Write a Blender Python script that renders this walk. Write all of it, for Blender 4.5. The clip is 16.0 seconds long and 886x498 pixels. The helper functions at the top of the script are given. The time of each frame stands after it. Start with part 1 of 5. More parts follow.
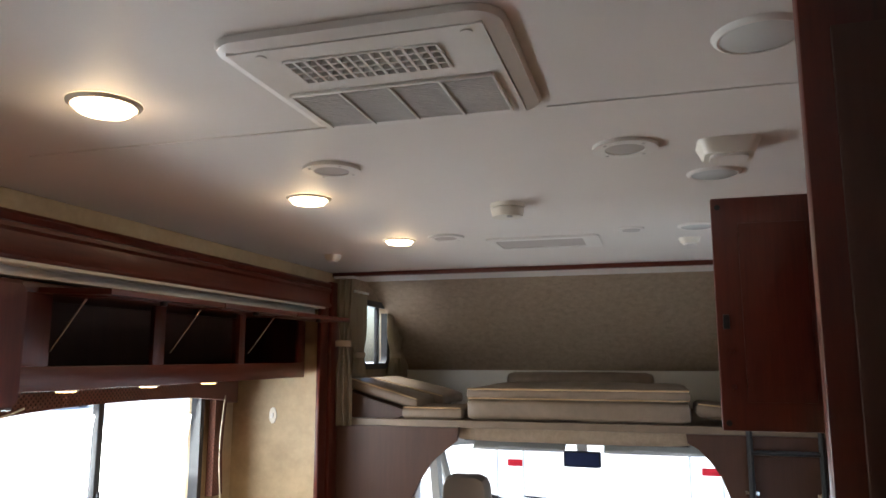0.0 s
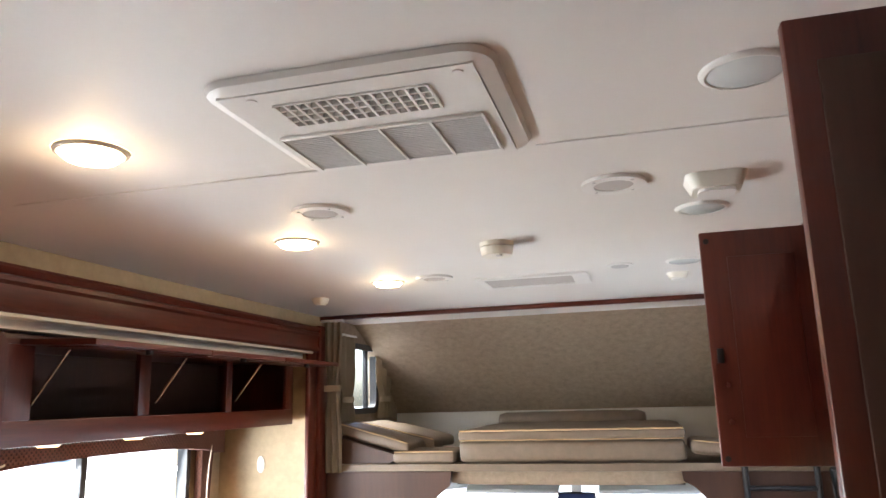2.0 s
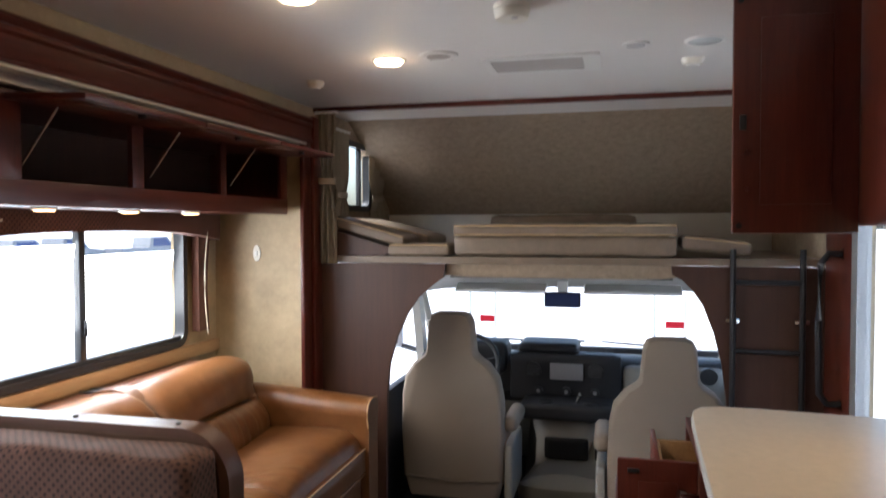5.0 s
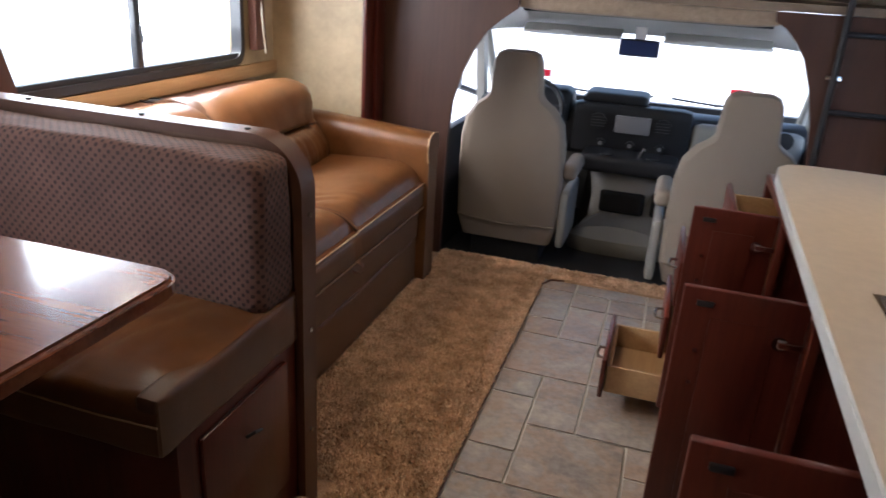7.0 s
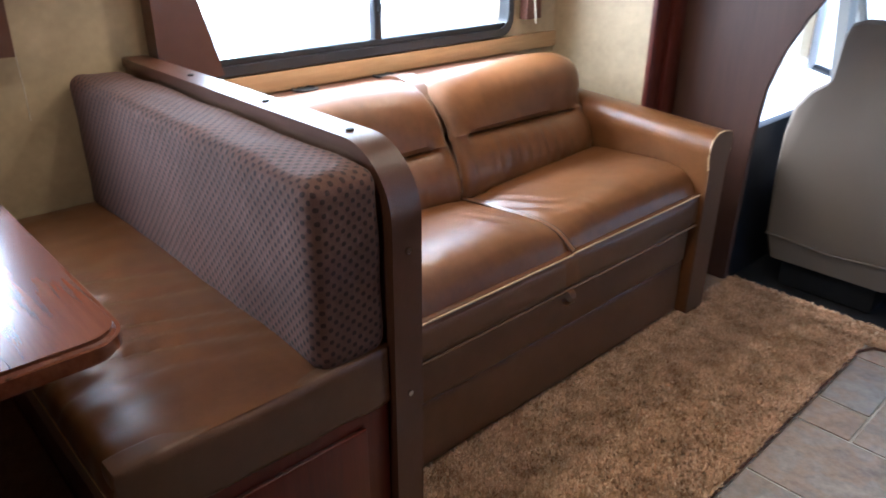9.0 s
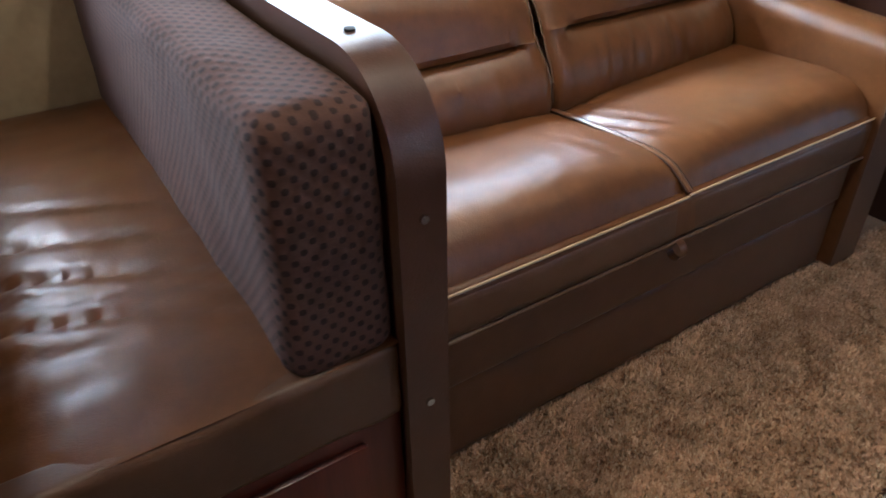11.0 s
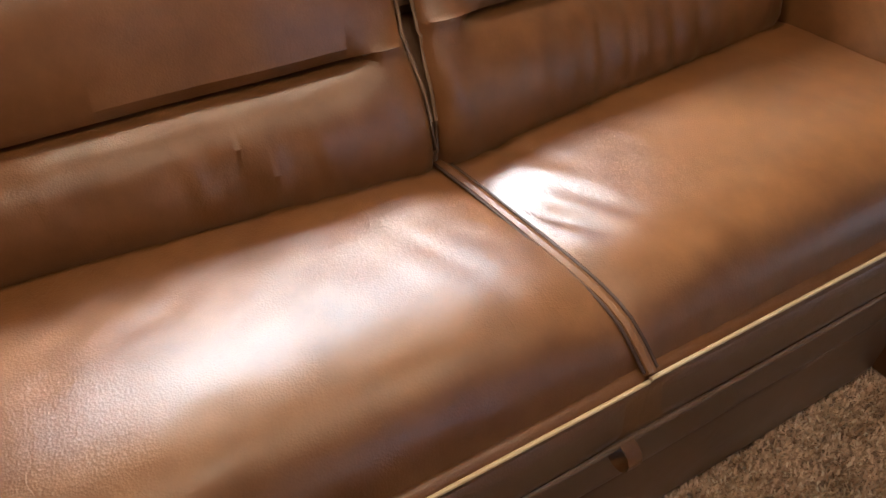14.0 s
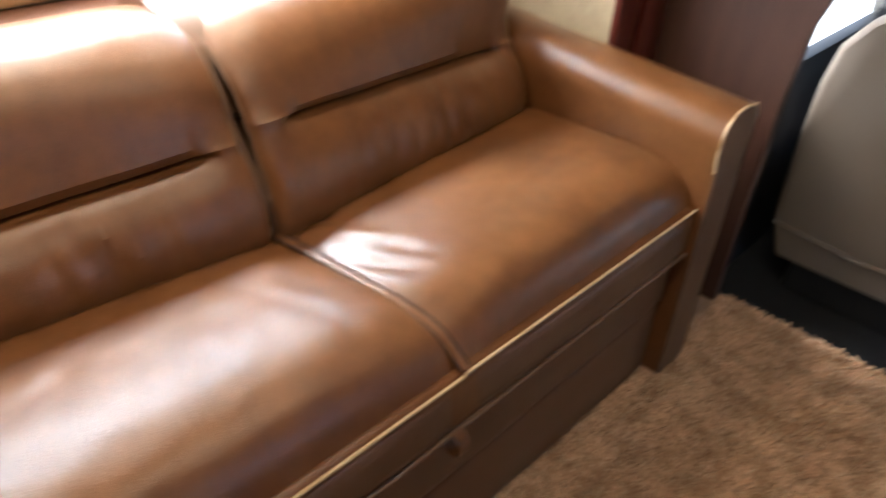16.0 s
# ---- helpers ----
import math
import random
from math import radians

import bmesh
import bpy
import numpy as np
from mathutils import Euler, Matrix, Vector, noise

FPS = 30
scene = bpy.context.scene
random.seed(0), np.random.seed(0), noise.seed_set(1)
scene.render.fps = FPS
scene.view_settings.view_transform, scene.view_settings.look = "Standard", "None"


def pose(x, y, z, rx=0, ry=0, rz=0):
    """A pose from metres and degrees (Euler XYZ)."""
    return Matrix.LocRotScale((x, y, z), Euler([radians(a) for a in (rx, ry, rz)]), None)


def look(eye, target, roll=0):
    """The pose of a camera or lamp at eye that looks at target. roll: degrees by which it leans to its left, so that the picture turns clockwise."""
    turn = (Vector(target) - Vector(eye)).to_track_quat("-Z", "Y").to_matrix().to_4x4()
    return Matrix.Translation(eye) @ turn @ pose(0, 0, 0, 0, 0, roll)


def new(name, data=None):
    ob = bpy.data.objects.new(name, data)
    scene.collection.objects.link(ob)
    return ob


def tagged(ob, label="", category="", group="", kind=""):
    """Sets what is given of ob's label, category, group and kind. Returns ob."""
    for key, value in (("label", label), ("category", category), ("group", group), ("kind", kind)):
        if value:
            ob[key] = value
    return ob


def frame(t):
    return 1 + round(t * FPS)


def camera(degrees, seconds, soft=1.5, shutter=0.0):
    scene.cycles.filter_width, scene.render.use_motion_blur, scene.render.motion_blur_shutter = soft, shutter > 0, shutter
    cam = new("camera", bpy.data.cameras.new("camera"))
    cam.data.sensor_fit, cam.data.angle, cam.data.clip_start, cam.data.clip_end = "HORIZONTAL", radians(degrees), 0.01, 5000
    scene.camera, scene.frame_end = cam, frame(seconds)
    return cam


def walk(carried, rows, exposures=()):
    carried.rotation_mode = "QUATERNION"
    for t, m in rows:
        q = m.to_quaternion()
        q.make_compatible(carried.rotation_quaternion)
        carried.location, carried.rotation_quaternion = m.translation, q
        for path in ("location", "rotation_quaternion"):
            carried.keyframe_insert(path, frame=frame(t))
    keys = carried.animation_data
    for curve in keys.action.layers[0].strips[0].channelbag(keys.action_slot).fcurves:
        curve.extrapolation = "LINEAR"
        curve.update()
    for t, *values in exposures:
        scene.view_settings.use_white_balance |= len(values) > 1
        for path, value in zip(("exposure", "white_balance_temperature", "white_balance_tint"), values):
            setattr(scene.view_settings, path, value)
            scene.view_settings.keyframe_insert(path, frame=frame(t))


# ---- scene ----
cam = camera(63.3, 16.0, shutter=0.5)
PATH = [
    (0, (0.145, 0.165, 1.641), (-0.406, 2.064, 1.94), -0.0),
    (0.5, (0.143, 0.162, 1.639), (-0.398, 2.056, 1.989), -0.4),
    (1, (0.134, 0.169, 1.639), (-0.422, 2.055, 2.006), -1.3),
    (1.5, (0.126, 0.168, 1.642), (-0.429, 2.05, 2.03), -1.1),
    (2, (0.128, 0.171, 1.642), (-0.375, 2.063, 2.052), -1.6),
    (2.5, (0.12, 0.169, 1.643), (-0.355, 2.073, 2.029), -1.2),
    (3, (0.105, 0.172, 1.642), (-0.339, 2.093, 1.977), -1.6),
    (3.2, (0.101, 0.172, 1.64), (-0.35, 2.096, 1.95), -1.3),
    (5.3, (0.016, 0.241, 1.48), (-0.465, 2.174, 1.303), 0.7),
    (5.5, (-0.001, 0.241, 1.482), (-0.487, 2.162, 1.215), 1.4),
    (6, (-0.036, 0.261, 1.44), (-0.532, 2.121, 0.899), 1.5),
    (6.5, (-0.075, 0.27, 1.401), (-0.517, 2.107, 0.745), 2.3),
    (7, (-0.076, 0.328, 1.382), (-0.613, 2.113, 0.656), 3.6),
    (7.5, (-0.004, 0.508, 1.384), (-0.79, 2.192, 0.645), 1.8),
    (8, (0.029, 0.679, 1.371), (-0.954, 2.226, 0.571), 4.4),
    (8.5, (0.029, 0.88, 1.372), (-1.188, 2.271, 0.607), 1.1),
    (9, (0.036, 1.012, 1.364), (-1.288, 2.25, 0.519), 0.4),
    (9.5, (0.064, 1.11, 1.352), (-1.373, 2.207, 0.496), 0.8),
    (9.7, (0.072, 1.125, 1.348), (-1.363, 2.219, 0.486), 0.4),
    (10, (0.068, 1.148, 1.341), (-1.336, 2.274, 0.469), 0.5),
    (10.2, (0.01, 1.165, 1.332), (-1.387, 2.26, 0.411), -0.3),
    (12.3, (-0.515, 1.847, 1.202), (-1.822, 2.605, -0.108), 3.8),
    (12.6, (-0.615, 1.918, 1.197), (-1.894, 2.719, -0.116), 4.4),
    (13, (-0.68, 2.001, 1.184), (-1.943, 2.794, -0.149), 1.7),
    (13.5, (-0.737, 2.066, 1.166), (-1.999, 2.805, -0.199), 0.4),
    (14, (-0.749, 2.104, 1.159), (-2.021, 2.822, -0.207), -0.4),
    (14.5, (-0.747, 2.082, 1.161), (-1.996, 2.862, -0.192), 0.8),
    (15, (-0.706, 2.066, 1.174), (-1.994, 2.87, -0.128), 0.2),
    (15.5, (-0.641, 2.014, 1.208), (-1.911, 2.89, -0.065), -3.6),
    (16, (-0.571, 1.955, 1.255), (-1.685, 3.158, 0.11), 3.2),
]
# seconds, stops, kelvin, tint
EXPOSURES = [(0.0, 1.8, 5950, 6), (0.5, 2.45, 5950, 6), (1.0, 2.75, 6000, 4), (2.0, 2.85, 5900, 6), (3.2, 2.65, 5900, 6), (5.5, 1.6, 5700, 9), (6.5, 1.38, 5600, 11), (7.2, 2.3, 5600, 10), (8.0, 2.65, 5200, 9), (9.0, 2.4, 4950, 6), (10.0, 2.25, 4900, 4), (12.5, 2.0, 5000, 4), (13.5, 2.45, 5500, 5), (14.5, 2.4, 5600, 5), (16.0, 2.4, 5600, 5)]
walk(cam, [(t, look(e, g, r)) for t, e, g, r in PATH], EXPOSURES)

# ---- world and light ----
world = bpy.data.worlds.new("overcast_sky")
scene.world = world
world.use_nodes = True
_nt = world.node_tree
_sky = _nt.nodes.new("ShaderNodeTexSky")
_sky.sky_type, _sky.sun_disc = "NISHITA", False
_sky.sun_elevation, _sky.sun_rotation = radians(48), radians(250)
_sky.air_density, _sky.dust_density = 1.0, 4.0
_nt.nodes["Background"].inputs["Strength"].default_value = 0.15
_nt.links.new(_sky.outputs["Color"], _nt.nodes["Background"].inputs["Color"])


def sun_lamp():
    li = bpy.data.lights.new("sun", "SUN")
    li.energy, li.angle, li.color = 1.5, radians(14), (1.0, 0.96, 0.9)
    ob = new("sun", li)
    ob.matrix_world = look((-6, 4, 9), (0, 1.5, 0))


def area(name, eye, target, w, h, watts, color):
    li = bpy.data.lights.new(name, "AREA")
    li.shape, li.size, li.size_y, li.energy, li.color = "RECTANGLE", w, h, watts, color
    ob = new(name, li)
    ob.matrix_world = look(eye, target)
    return ob


def spot(name, at, watts, color, size=0.04, spread=140):
    li = bpy.data.lights.new(name, "SPOT")
    li.energy, li.color, li.shadow_soft_size, li.spot_size, li.spot_blend = watts, color, size, radians(spread), 0.6
    ob = new(name, li)
    ob.matrix_world = look(at, (at[0], at[1] + 0.001, at[2] - 1))
    return ob


def bulb(name, at, watts, color, size):
    li = bpy.data.lights.new(name, "POINT")
    li.energy, li.color, li.shadow_soft_size = watts, color, size
    new(name, li).location = at


sun_lamp()
DAY = (1.0, 0.97, 0.93)
WARM = (1.0, 0.78, 0.52)
CEIL = 2.085
for _y in (1.169, 1.961, 2.722):
    spot("ceiling_bulb", (-0.77, _y, CEIL - 0.03), 2.15, WARM, 0.03, 140)
    bulb("ceiling_glow", (-0.77, _y, CEIL - 0.045), 0.09, (1.0, 0.62, 0.30), 0.03)
for _y in (2.03, 2.414, 2.783):
    spot("puck_bulb", (-1.62, _y, 1.53), 1.7, WARM, 0.02, 150)
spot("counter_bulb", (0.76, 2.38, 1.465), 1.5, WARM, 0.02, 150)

area("sofa_window_daylight", (-1.985, 2.54, 1.26), (0.0, 2.54, 0.9), 1.26, 0.36, 3.9, DAY)
area("dinette_window_daylight", (-1.985, 0.75, 1.22), (0.0, 0.75, 1.2), 1.1, 0.44, 1.6, DAY)


# ---- materials ----
def nodes_of(name):
    m = bpy.data.materials.new(name)
    m.use_nodes = True
    nt = m.node_tree
    return m, nt, nt.nodes["Principled BSDF"]


def coords(nt, scale, source="Object"):
    tc, mp = nt.nodes.new("ShaderNodeTexCoord"), nt.nodes.new("ShaderNodeMapping")
    mp.inputs["Scale"].default_value = scale
    nt.links.new(tc.outputs[source], mp.inputs["Vector"])
    return mp.outputs["Vector"]


def noise_tex(nt, vec, scale, detail=4, rough=0.55):
    n = nt.nodes.new("ShaderNodeTexNoise")
    n.inputs["Scale"].default_value, n.inputs["Detail"].default_value, n.inputs["Roughness"].default_value = scale, detail, rough
    nt.links.new(vec, n.inputs["Vector"])
    return n.outputs["Fac"]


def ramp(nt, fac, stops):
    r = nt.nodes.new("ShaderNodeValToRGB")
    els = r.color_ramp.elements
    while len(els) < len(stops):
        els.new(0.5)
    for el, (p, c) in zip(els, stops):
        el.position, el.color = p, (*c, 1)
    nt.links.new(fac, r.inputs["Fac"])
    return r.outputs["Color"]


def mixc(nt, fac, a, b, mode="MIX"):
    m = nt.nodes.new("ShaderNodeMix")
    m.data_type, m.blend_type = "RGBA", mode
    for sock, v in ((m.inputs[0], fac), (m.inputs[6], a), (m.inputs[7], b)):
        if isinstance(v, (int, float)):
            sock.default_value = v
        elif isinstance(v, tuple):
            sock.default_value = (*v, 1)
        else:
            nt.links.new(v, sock)
    return m.outputs[2]


def bump(nt, b, height, strength, dist=0.002):
    n = nt.nodes.new("ShaderNodeBump")
    n.inputs["Strength"].default_value, n.inputs["Distance"].default_value = strength, dist
    nt.links.new(height, n.inputs["Height"])
    nt.links.new(n.outputs["Normal"], b.inputs["Normal"])
    return n


def tone(c, f):
    return tuple(min(1.0, max(0.0, v * f)) for v in c)


def plain(name, color, rough=0.5, metal=0.0, vary=0.12, grain=60.0, relief=0.05, coarse=3.0):
    """A surface with variation at a coarse and at a fine scale."""
    m, nt, b = nodes_of(name)
    v = coords(nt, (1, 1, 1))
    a = ramp(nt, noise_tex(nt, v, coarse), [(0.3, tone(color, 1 - vary)), (0.7, tone(color, 1 + vary))])
    f = noise_tex(nt, v, grain)
    c = mixc(nt, 0.35, a, ramp(nt, f, [(0.3, tone(color, 1 - vary)), (0.7, tone(color, 1 + vary))]))
    nt.links.new(c, b.inputs["Base Color"])
    b.inputs["Roughness"].default_value, b.inputs["Metallic"].default_value = rough, metal
    if relief:
        bump(nt, b, f, relief)
    return m


def wood(name, dark, light, rough=0.35, axis="y", scale=1.0, gloss=0.15):
    m, nt, b = nodes_of(name)
    st = {"x": (1.2, 16, 16), "y": (16, 1.2, 16), "z": (16, 16, 1.2)}[axis]
    v = coords(nt, tuple(s * scale for s in st))
    fine = noise_tex(nt, v, 5.5, 8, 0.65)
    v2 = coords(nt, tuple(s * 0.25 * scale for s in st))
    broad = noise_tex(nt, v2, 2.2, 4)
    c1 = ramp(nt, fine, [(0.25, dark), (0.72, light)])
    c2 = mixc(nt, 0.45, c1, ramp(nt, broad, [(0.3, tone(dark, 0.8)), (0.7, tone(light, 1.1))]))
    nt.links.new(c2, b.inputs["Base Color"])
    b.inputs["Roughness"].default_value = rough
    b.inputs["Coat Weight"].default_value, b.inputs["Coat Roughness"].default_value = gloss, 0.25
    bump(nt, b, fine, 0.08)
    return m


def leather(name, dark, light, rough=0.36):
    m, nt, b = nodes_of(name)
    v = coords(nt, (1, 1, 1))
    cloud = noise_tex(nt, v, 5.0, 5, 0.6)
    mott = noise_tex(nt, v, 26.0, 4, 0.6)
    c = mixc(nt, 0.4, ramp(nt, cloud, [(0.3, dark), (0.72, light)]), ramp(nt, mott, [(0.3, dark), (0.7, light)]))
    nt.links.new(c, b.inputs["Base Color"])
    rr = nt.nodes.new("ShaderNodeMapRange")
    rr.inputs[3].default_value, rr.inputs[4].default_value = rough - 0.05, rough + 0.1
    nt.links.new(mott, rr.inputs[0])
    nt.links.new(rr.outputs[0], b.inputs["Roughness"])
    vo = nt.nodes.new("ShaderNodeTexVoronoi")
    vo.inputs["Scale"].default_value = 420
    nt.links.new(v, vo.inputs["Vector"])
    wr = noise_tex(nt, coords(nt, (1.0, 2.2, 1.0)), 9.0, 6, 0.6)
    add = nt.nodes.new("ShaderNodeMath")
    add.operation = "MULTIPLY_ADD"
    nt.links.new(wr, add.inputs[0])
    add.inputs[1].default_value = 3.0
    nt.links.new(vo.outputs["Distance"], add.inputs[2])
    # hairline creases: thin valleys where a stretched noise crosses its middle, in patches
    def crease(stretch, scale, lo, hi):
        n1 = noise_tex(nt, coords(nt, stretch), scale, 3, 0.5)
        d, a = nt.nodes.new("ShaderNodeMath"), nt.nodes.new("ShaderNodeMath")
        d.operation, a.operation = "SUBTRACT", "ABSOLUTE"
        nt.links.new(n1, d.inputs[0])
        d.inputs[1].default_value = 0.5
        nt.links.new(d.outputs[0], a.inputs[0])
        mr, mk, mu = nt.nodes.new("ShaderNodeMapRange"), nt.nodes.new("ShaderNodeMapRange"), nt.nodes.new("ShaderNodeMath")
        mr.inputs[1].default_value, mr.inputs[2].default_value, mr.inputs[3].default_value, mr.inputs[4].default_value = 0.0, 0.018, 1.0, 0.0
        nt.links.new(a.outputs[0], mr.inputs[0])
        mk.inputs[1].default_value, mk.inputs[2].default_value = lo, hi
        nt.links.new(noise_tex(nt, v, 6.0, 2), mk.inputs[0])
        mu.operation = "MULTIPLY"
        nt.links.new(mr.outputs[0], mu.inputs[0])
        nt.links.new(mk.outputs[0], mu.inputs[1])
        return mu.outputs[0]
    tot = nt.nodes.new("ShaderNodeMath")
    nt.links.new(crease((1.0, 2.6, 1.0), 7.0, 0.48, 0.66), tot.inputs[0])
    nt.links.new(crease((2.2, 1.0, 1.5), 11.0, 0.50, 0.70), tot.inputs[1])
    sub2 = nt.nodes.new("ShaderNodeMath")
    sub2.operation = "MULTIPLY_ADD"
    nt.links.new(tot.outputs[0], sub2.inputs[0])
    sub2.inputs[1].default_value = -0.9
    nt.links.new(add.outputs[0], sub2.inputs[2])
    bump(nt, b, sub2.outputs[0], 0.12, 0.0022)
    return m


def carpet(name):
    m, nt, b = nodes_of(name)
    v = coords(nt, (1, 1, 1))
    big = noise_tex(nt, v, 11.0, 5, 0.65)
    mid = noise_tex(nt, v, 38.0, 5, 0.7)
    fine = noise_tex(nt, v, 420.0, 3, 0.7)
    c = mixc(nt, 0.5, ramp(nt, big, [(0.38, (0.319, 0.178, 0.088)), (0.62, (0.676, 0.417, 0.224))]),
             ramp(nt, mid, [(0.32, (0.294, 0.165, 0.081)), (0.66, (0.614, 0.395, 0.230))]))
    c = mixc(nt, 0.5, c, ramp(nt, fine, [(0.34, (0.246, 0.135, 0.063)), (0.66, (0.737, 0.487, 0.293))]))
    nt.links.new(c, b.inputs["Base Color"])
    b.inputs["Roughness"].default_value = 0.95
    b.inputs["Sheen Weight"].default_value = 0.2
    add = nt.nodes.new("ShaderNodeMath")
    nt.links.new(mid, add.inputs[0])
    nt.links.new(fine, add.inputs[1])
    bump(nt, b, add.outputs[0], 0.9, 0.006)
    return m


def slate():
    m, nt, b = nodes_of("slate_vinyl")
    v = coords(nt, (1, 1, 1))
    info = nt.nodes.new("ShaderNodeObjectInfo")
    off = nt.nodes.new("ShaderNodeVectorMath")
    off.operation = "ADD"
    nt.links.new(v, off.inputs[0])
    nt.links.new(info.outputs["Random"], off.inputs[1])
    big = noise_tex(nt, off.outputs[0], 8.0, 4, 0.55)
    fine = noise_tex(nt, off.outputs[0], 45.0, 6, 0.65)
    own = ramp(nt, info.outputs["Random"], [(0.0, (0.15, 0.147, 0.147)), (0.25, (0.29, 0.205, 0.15)), (0.5, (0.33, 0.205, 0.135)), (0.75, (0.19, 0.18, 0.175)), (1.0, (0.38, 0.28, 0.20))])
    c = mixc(nt, 0.6, own, ramp(nt, big, [(0.34, (0.13, 0.12, 0.115)), (0.47, (0.33, 0.215, 0.14)), (0.56, (0.24, 0.22, 0.205)), (0.68, (0.46, 0.375, 0.30))]))
    c = mixc(nt, 0.22, c, ramp(nt, fine, [(0.35, (0.17, 0.14, 0.12)), (0.65, (0.60, 0.53, 0.45))]))
    nt.links.new(c, b.inputs["Base Color"])
    b.inputs["Roughness"].default_value = 0.3
    bump(nt, b, fine, 0.12, 0.002)
    return m


def dotted_fabric(name, ground, dot, pitch=0.013):
    """Woven cloth with rows of small offset diamonds."""
    m, nt, b = nodes_of(name)
    v = coords(nt, (1, 1, 1), "UV")
    sep = nt.nodes.new("ShaderNodeSeparateXYZ")
    nt.links.new(v, sep.inputs[0])

    def math_node(op, a, c=None):
        n = nt.nodes.new("ShaderNodeMath")
        n.operation = op
        for i, val in ((0, a), (1, c)):
            if val is None:
                continue
            if isinstance(val, (int, float)):
                n.inputs[i].default_value = val
            else:
                nt.links.new(val, n.inputs[i])
        return n.outputs[0]
    k = 2 * math.pi / (pitch * 2)
    s = math_node("MULTIPLY", math_node("SINE", math_node("MULTIPLY", sep.outputs[0], k)),
                  math_node("SINE", math_node("MULTIPLY", sep.outputs[1], k)))
    nv = noise_tex(nt, coords(nt, (1, 1, 1)), 9.0, 5)
    weave = noise_tex(nt, coords(nt, (1, 1, 1)), 600.0, 3)
    base = ramp(nt, nv, [(0.3, tone(ground, 0.8)), (0.7, tone(ground, 1.2))])
    fac = nt.nodes.new("ShaderNodeMapRange")
    fac.inputs[1].default_value, fac.inputs[2].default_value = 0.30, 0.46
    nt.links.new(s, fac.inputs[0])
    c = mixc(nt, fac.outputs[0], base, dot)
    c = mixc(nt, 0.3, c, ramp(nt, weave, [(0.3, tone(dot, 0.7)), (0.7, tone(ground, 1.3))]))
    nt.links.new(c, b.inputs["Base Color"])
    b.inputs["Roughness"].default_value = 0.85
    b.inputs["Sheen Weight"].default_value = 0.03
    hm = math_node("ADD", s, weave)
    bump(nt, b, hm, 0.35, 0.0015)
    return m


def glass(name, tint=(0.97, 0.99, 0.98)):
    m, nt, b = nodes_of(name)
    b.inputs["Base Color"].default_value = (*tint, 1)
    b.inputs["Transmission Weight"].default_value, b.inputs["Roughness"].default_value, b.inputs["IOR"].default_value = 1.0, 0.0, 1.1
    return m


def glow(name, color, strength):
    m, nt, b = nodes_of(name)
    b.inputs["Emission Color"].default_value = (*color, 1)
    b.inputs["Emission Strength"].default_value = strength
    b.inputs["Base Color"].default_value = (*color, 1)
    return m


CHERRY_D, CHERRY_L = (0.046, 0.0066, 0.0040), (0.130, 0.0225, 0.0105)
M_CHERRY = wood("cherry_wood", CHERRY_D, CHERRY_L, 0.34, "z")
M_CHERRY_Y = wood("cherry_wood_lengthwise", CHERRY_D, CHERRY_L, 0.34, "y")
M_CHERRY_X = wood("cherry_wood_crosswise", CHERRY_D, CHERRY_L, 0.34, "x")
M_TABLE = wood("table_laminate", (0.075, 0.018, 0.008), (0.26, 0.085, 0.036), 0.13, "x", 0.8, 0.7)
M_PANEL = wood("brown_wall_panel", (0.050, 0.020, 0.012), (0.085, 0.036, 0.021), 0.5, "z", 0.7, 0.0)
M_LIGHTWOOD = wood("drawer_plywood", (0.34, 0.19, 0.085), (0.55, 0.36, 0.18), 0.5, "y", 1.0, 0.1)
M_LEATHER = leather("tan_leather", (0.090, 0.0335, 0.0098), (0.182, 0.073, 0.0225), 0.30)
M_LEATHER_D = leather("tan_leather_base", (0.096, 0.045, 0.022), (0.150, 0.074, 0.038), 0.34)
M_FOLD = leather("polished_leather_fold", (0.13, 0.075, 0.045), (0.20, 0.125, 0.08), 0.2)
M_PIPING = plain("cream_piping", (0.62, 0.44, 0.25), 0.5, 0, 0.1)
M_CAP = leather("brown_vinyl_trim", (0.078, 0.031, 0.016), (0.115, 0.049, 0.027), 0.32)
M_FABRIC = dotted_fabric("dotted_upholstery", (0.128, 0.058, 0.040), (0.016, 0.007, 0.006), 0.0115)
M_VALANCE = dotted_fabric("dotted_valance_cloth", (0.15, 0.062, 0.04), (0.03, 0.012, 0.009), 0.010)
M_WALL = plain("beige_mottled_wallpaper", (0.44, 0.34, 0.205), 0.6, 0, 0.16, 45, 0.05, 9)
M_HEADLINER = plain("beige_headliner", (0.35, 0.268, 0.19), 0.9, 0, 0.2, 120, 0.1, 30)
M_CEIL = plain("white_ceiling_vinyl", (0.79, 0.77, 0.74), 0.55, 0, 0.02, 160, 0.04)
M_WHITE = plain("white_plastic", (0.80, 0.79, 0.76), 0.38, 0, 0.03, 80, 0.0)
M_OFFWHITE = plain("ivory_plastic", (0.76, 0.73, 0.65), 0.4, 0, 0.04, 80, 0.0)
M_GREY = plain("grey_grille", (0.58, 0.57, 0.56), 0.5, 0, 0.06)
M_SHADE_LOUVRE = plain("cavity_shade_and_louvre_grey", (0.10, 0.10, 0.105), 0.7, 0, 0.1)
M_DARK = plain("dark_void", (0.02, 0.02, 0.02), 0.8, 0, 0.1)
M_RECESS_SHADE = plain("painted_recess_shade", (0.004, 0.004, 0.004), 0.9)
M_CREASE_SHADE = plain("painted_crease_shade", (0.042, 0.016, 0.007), 0.7)
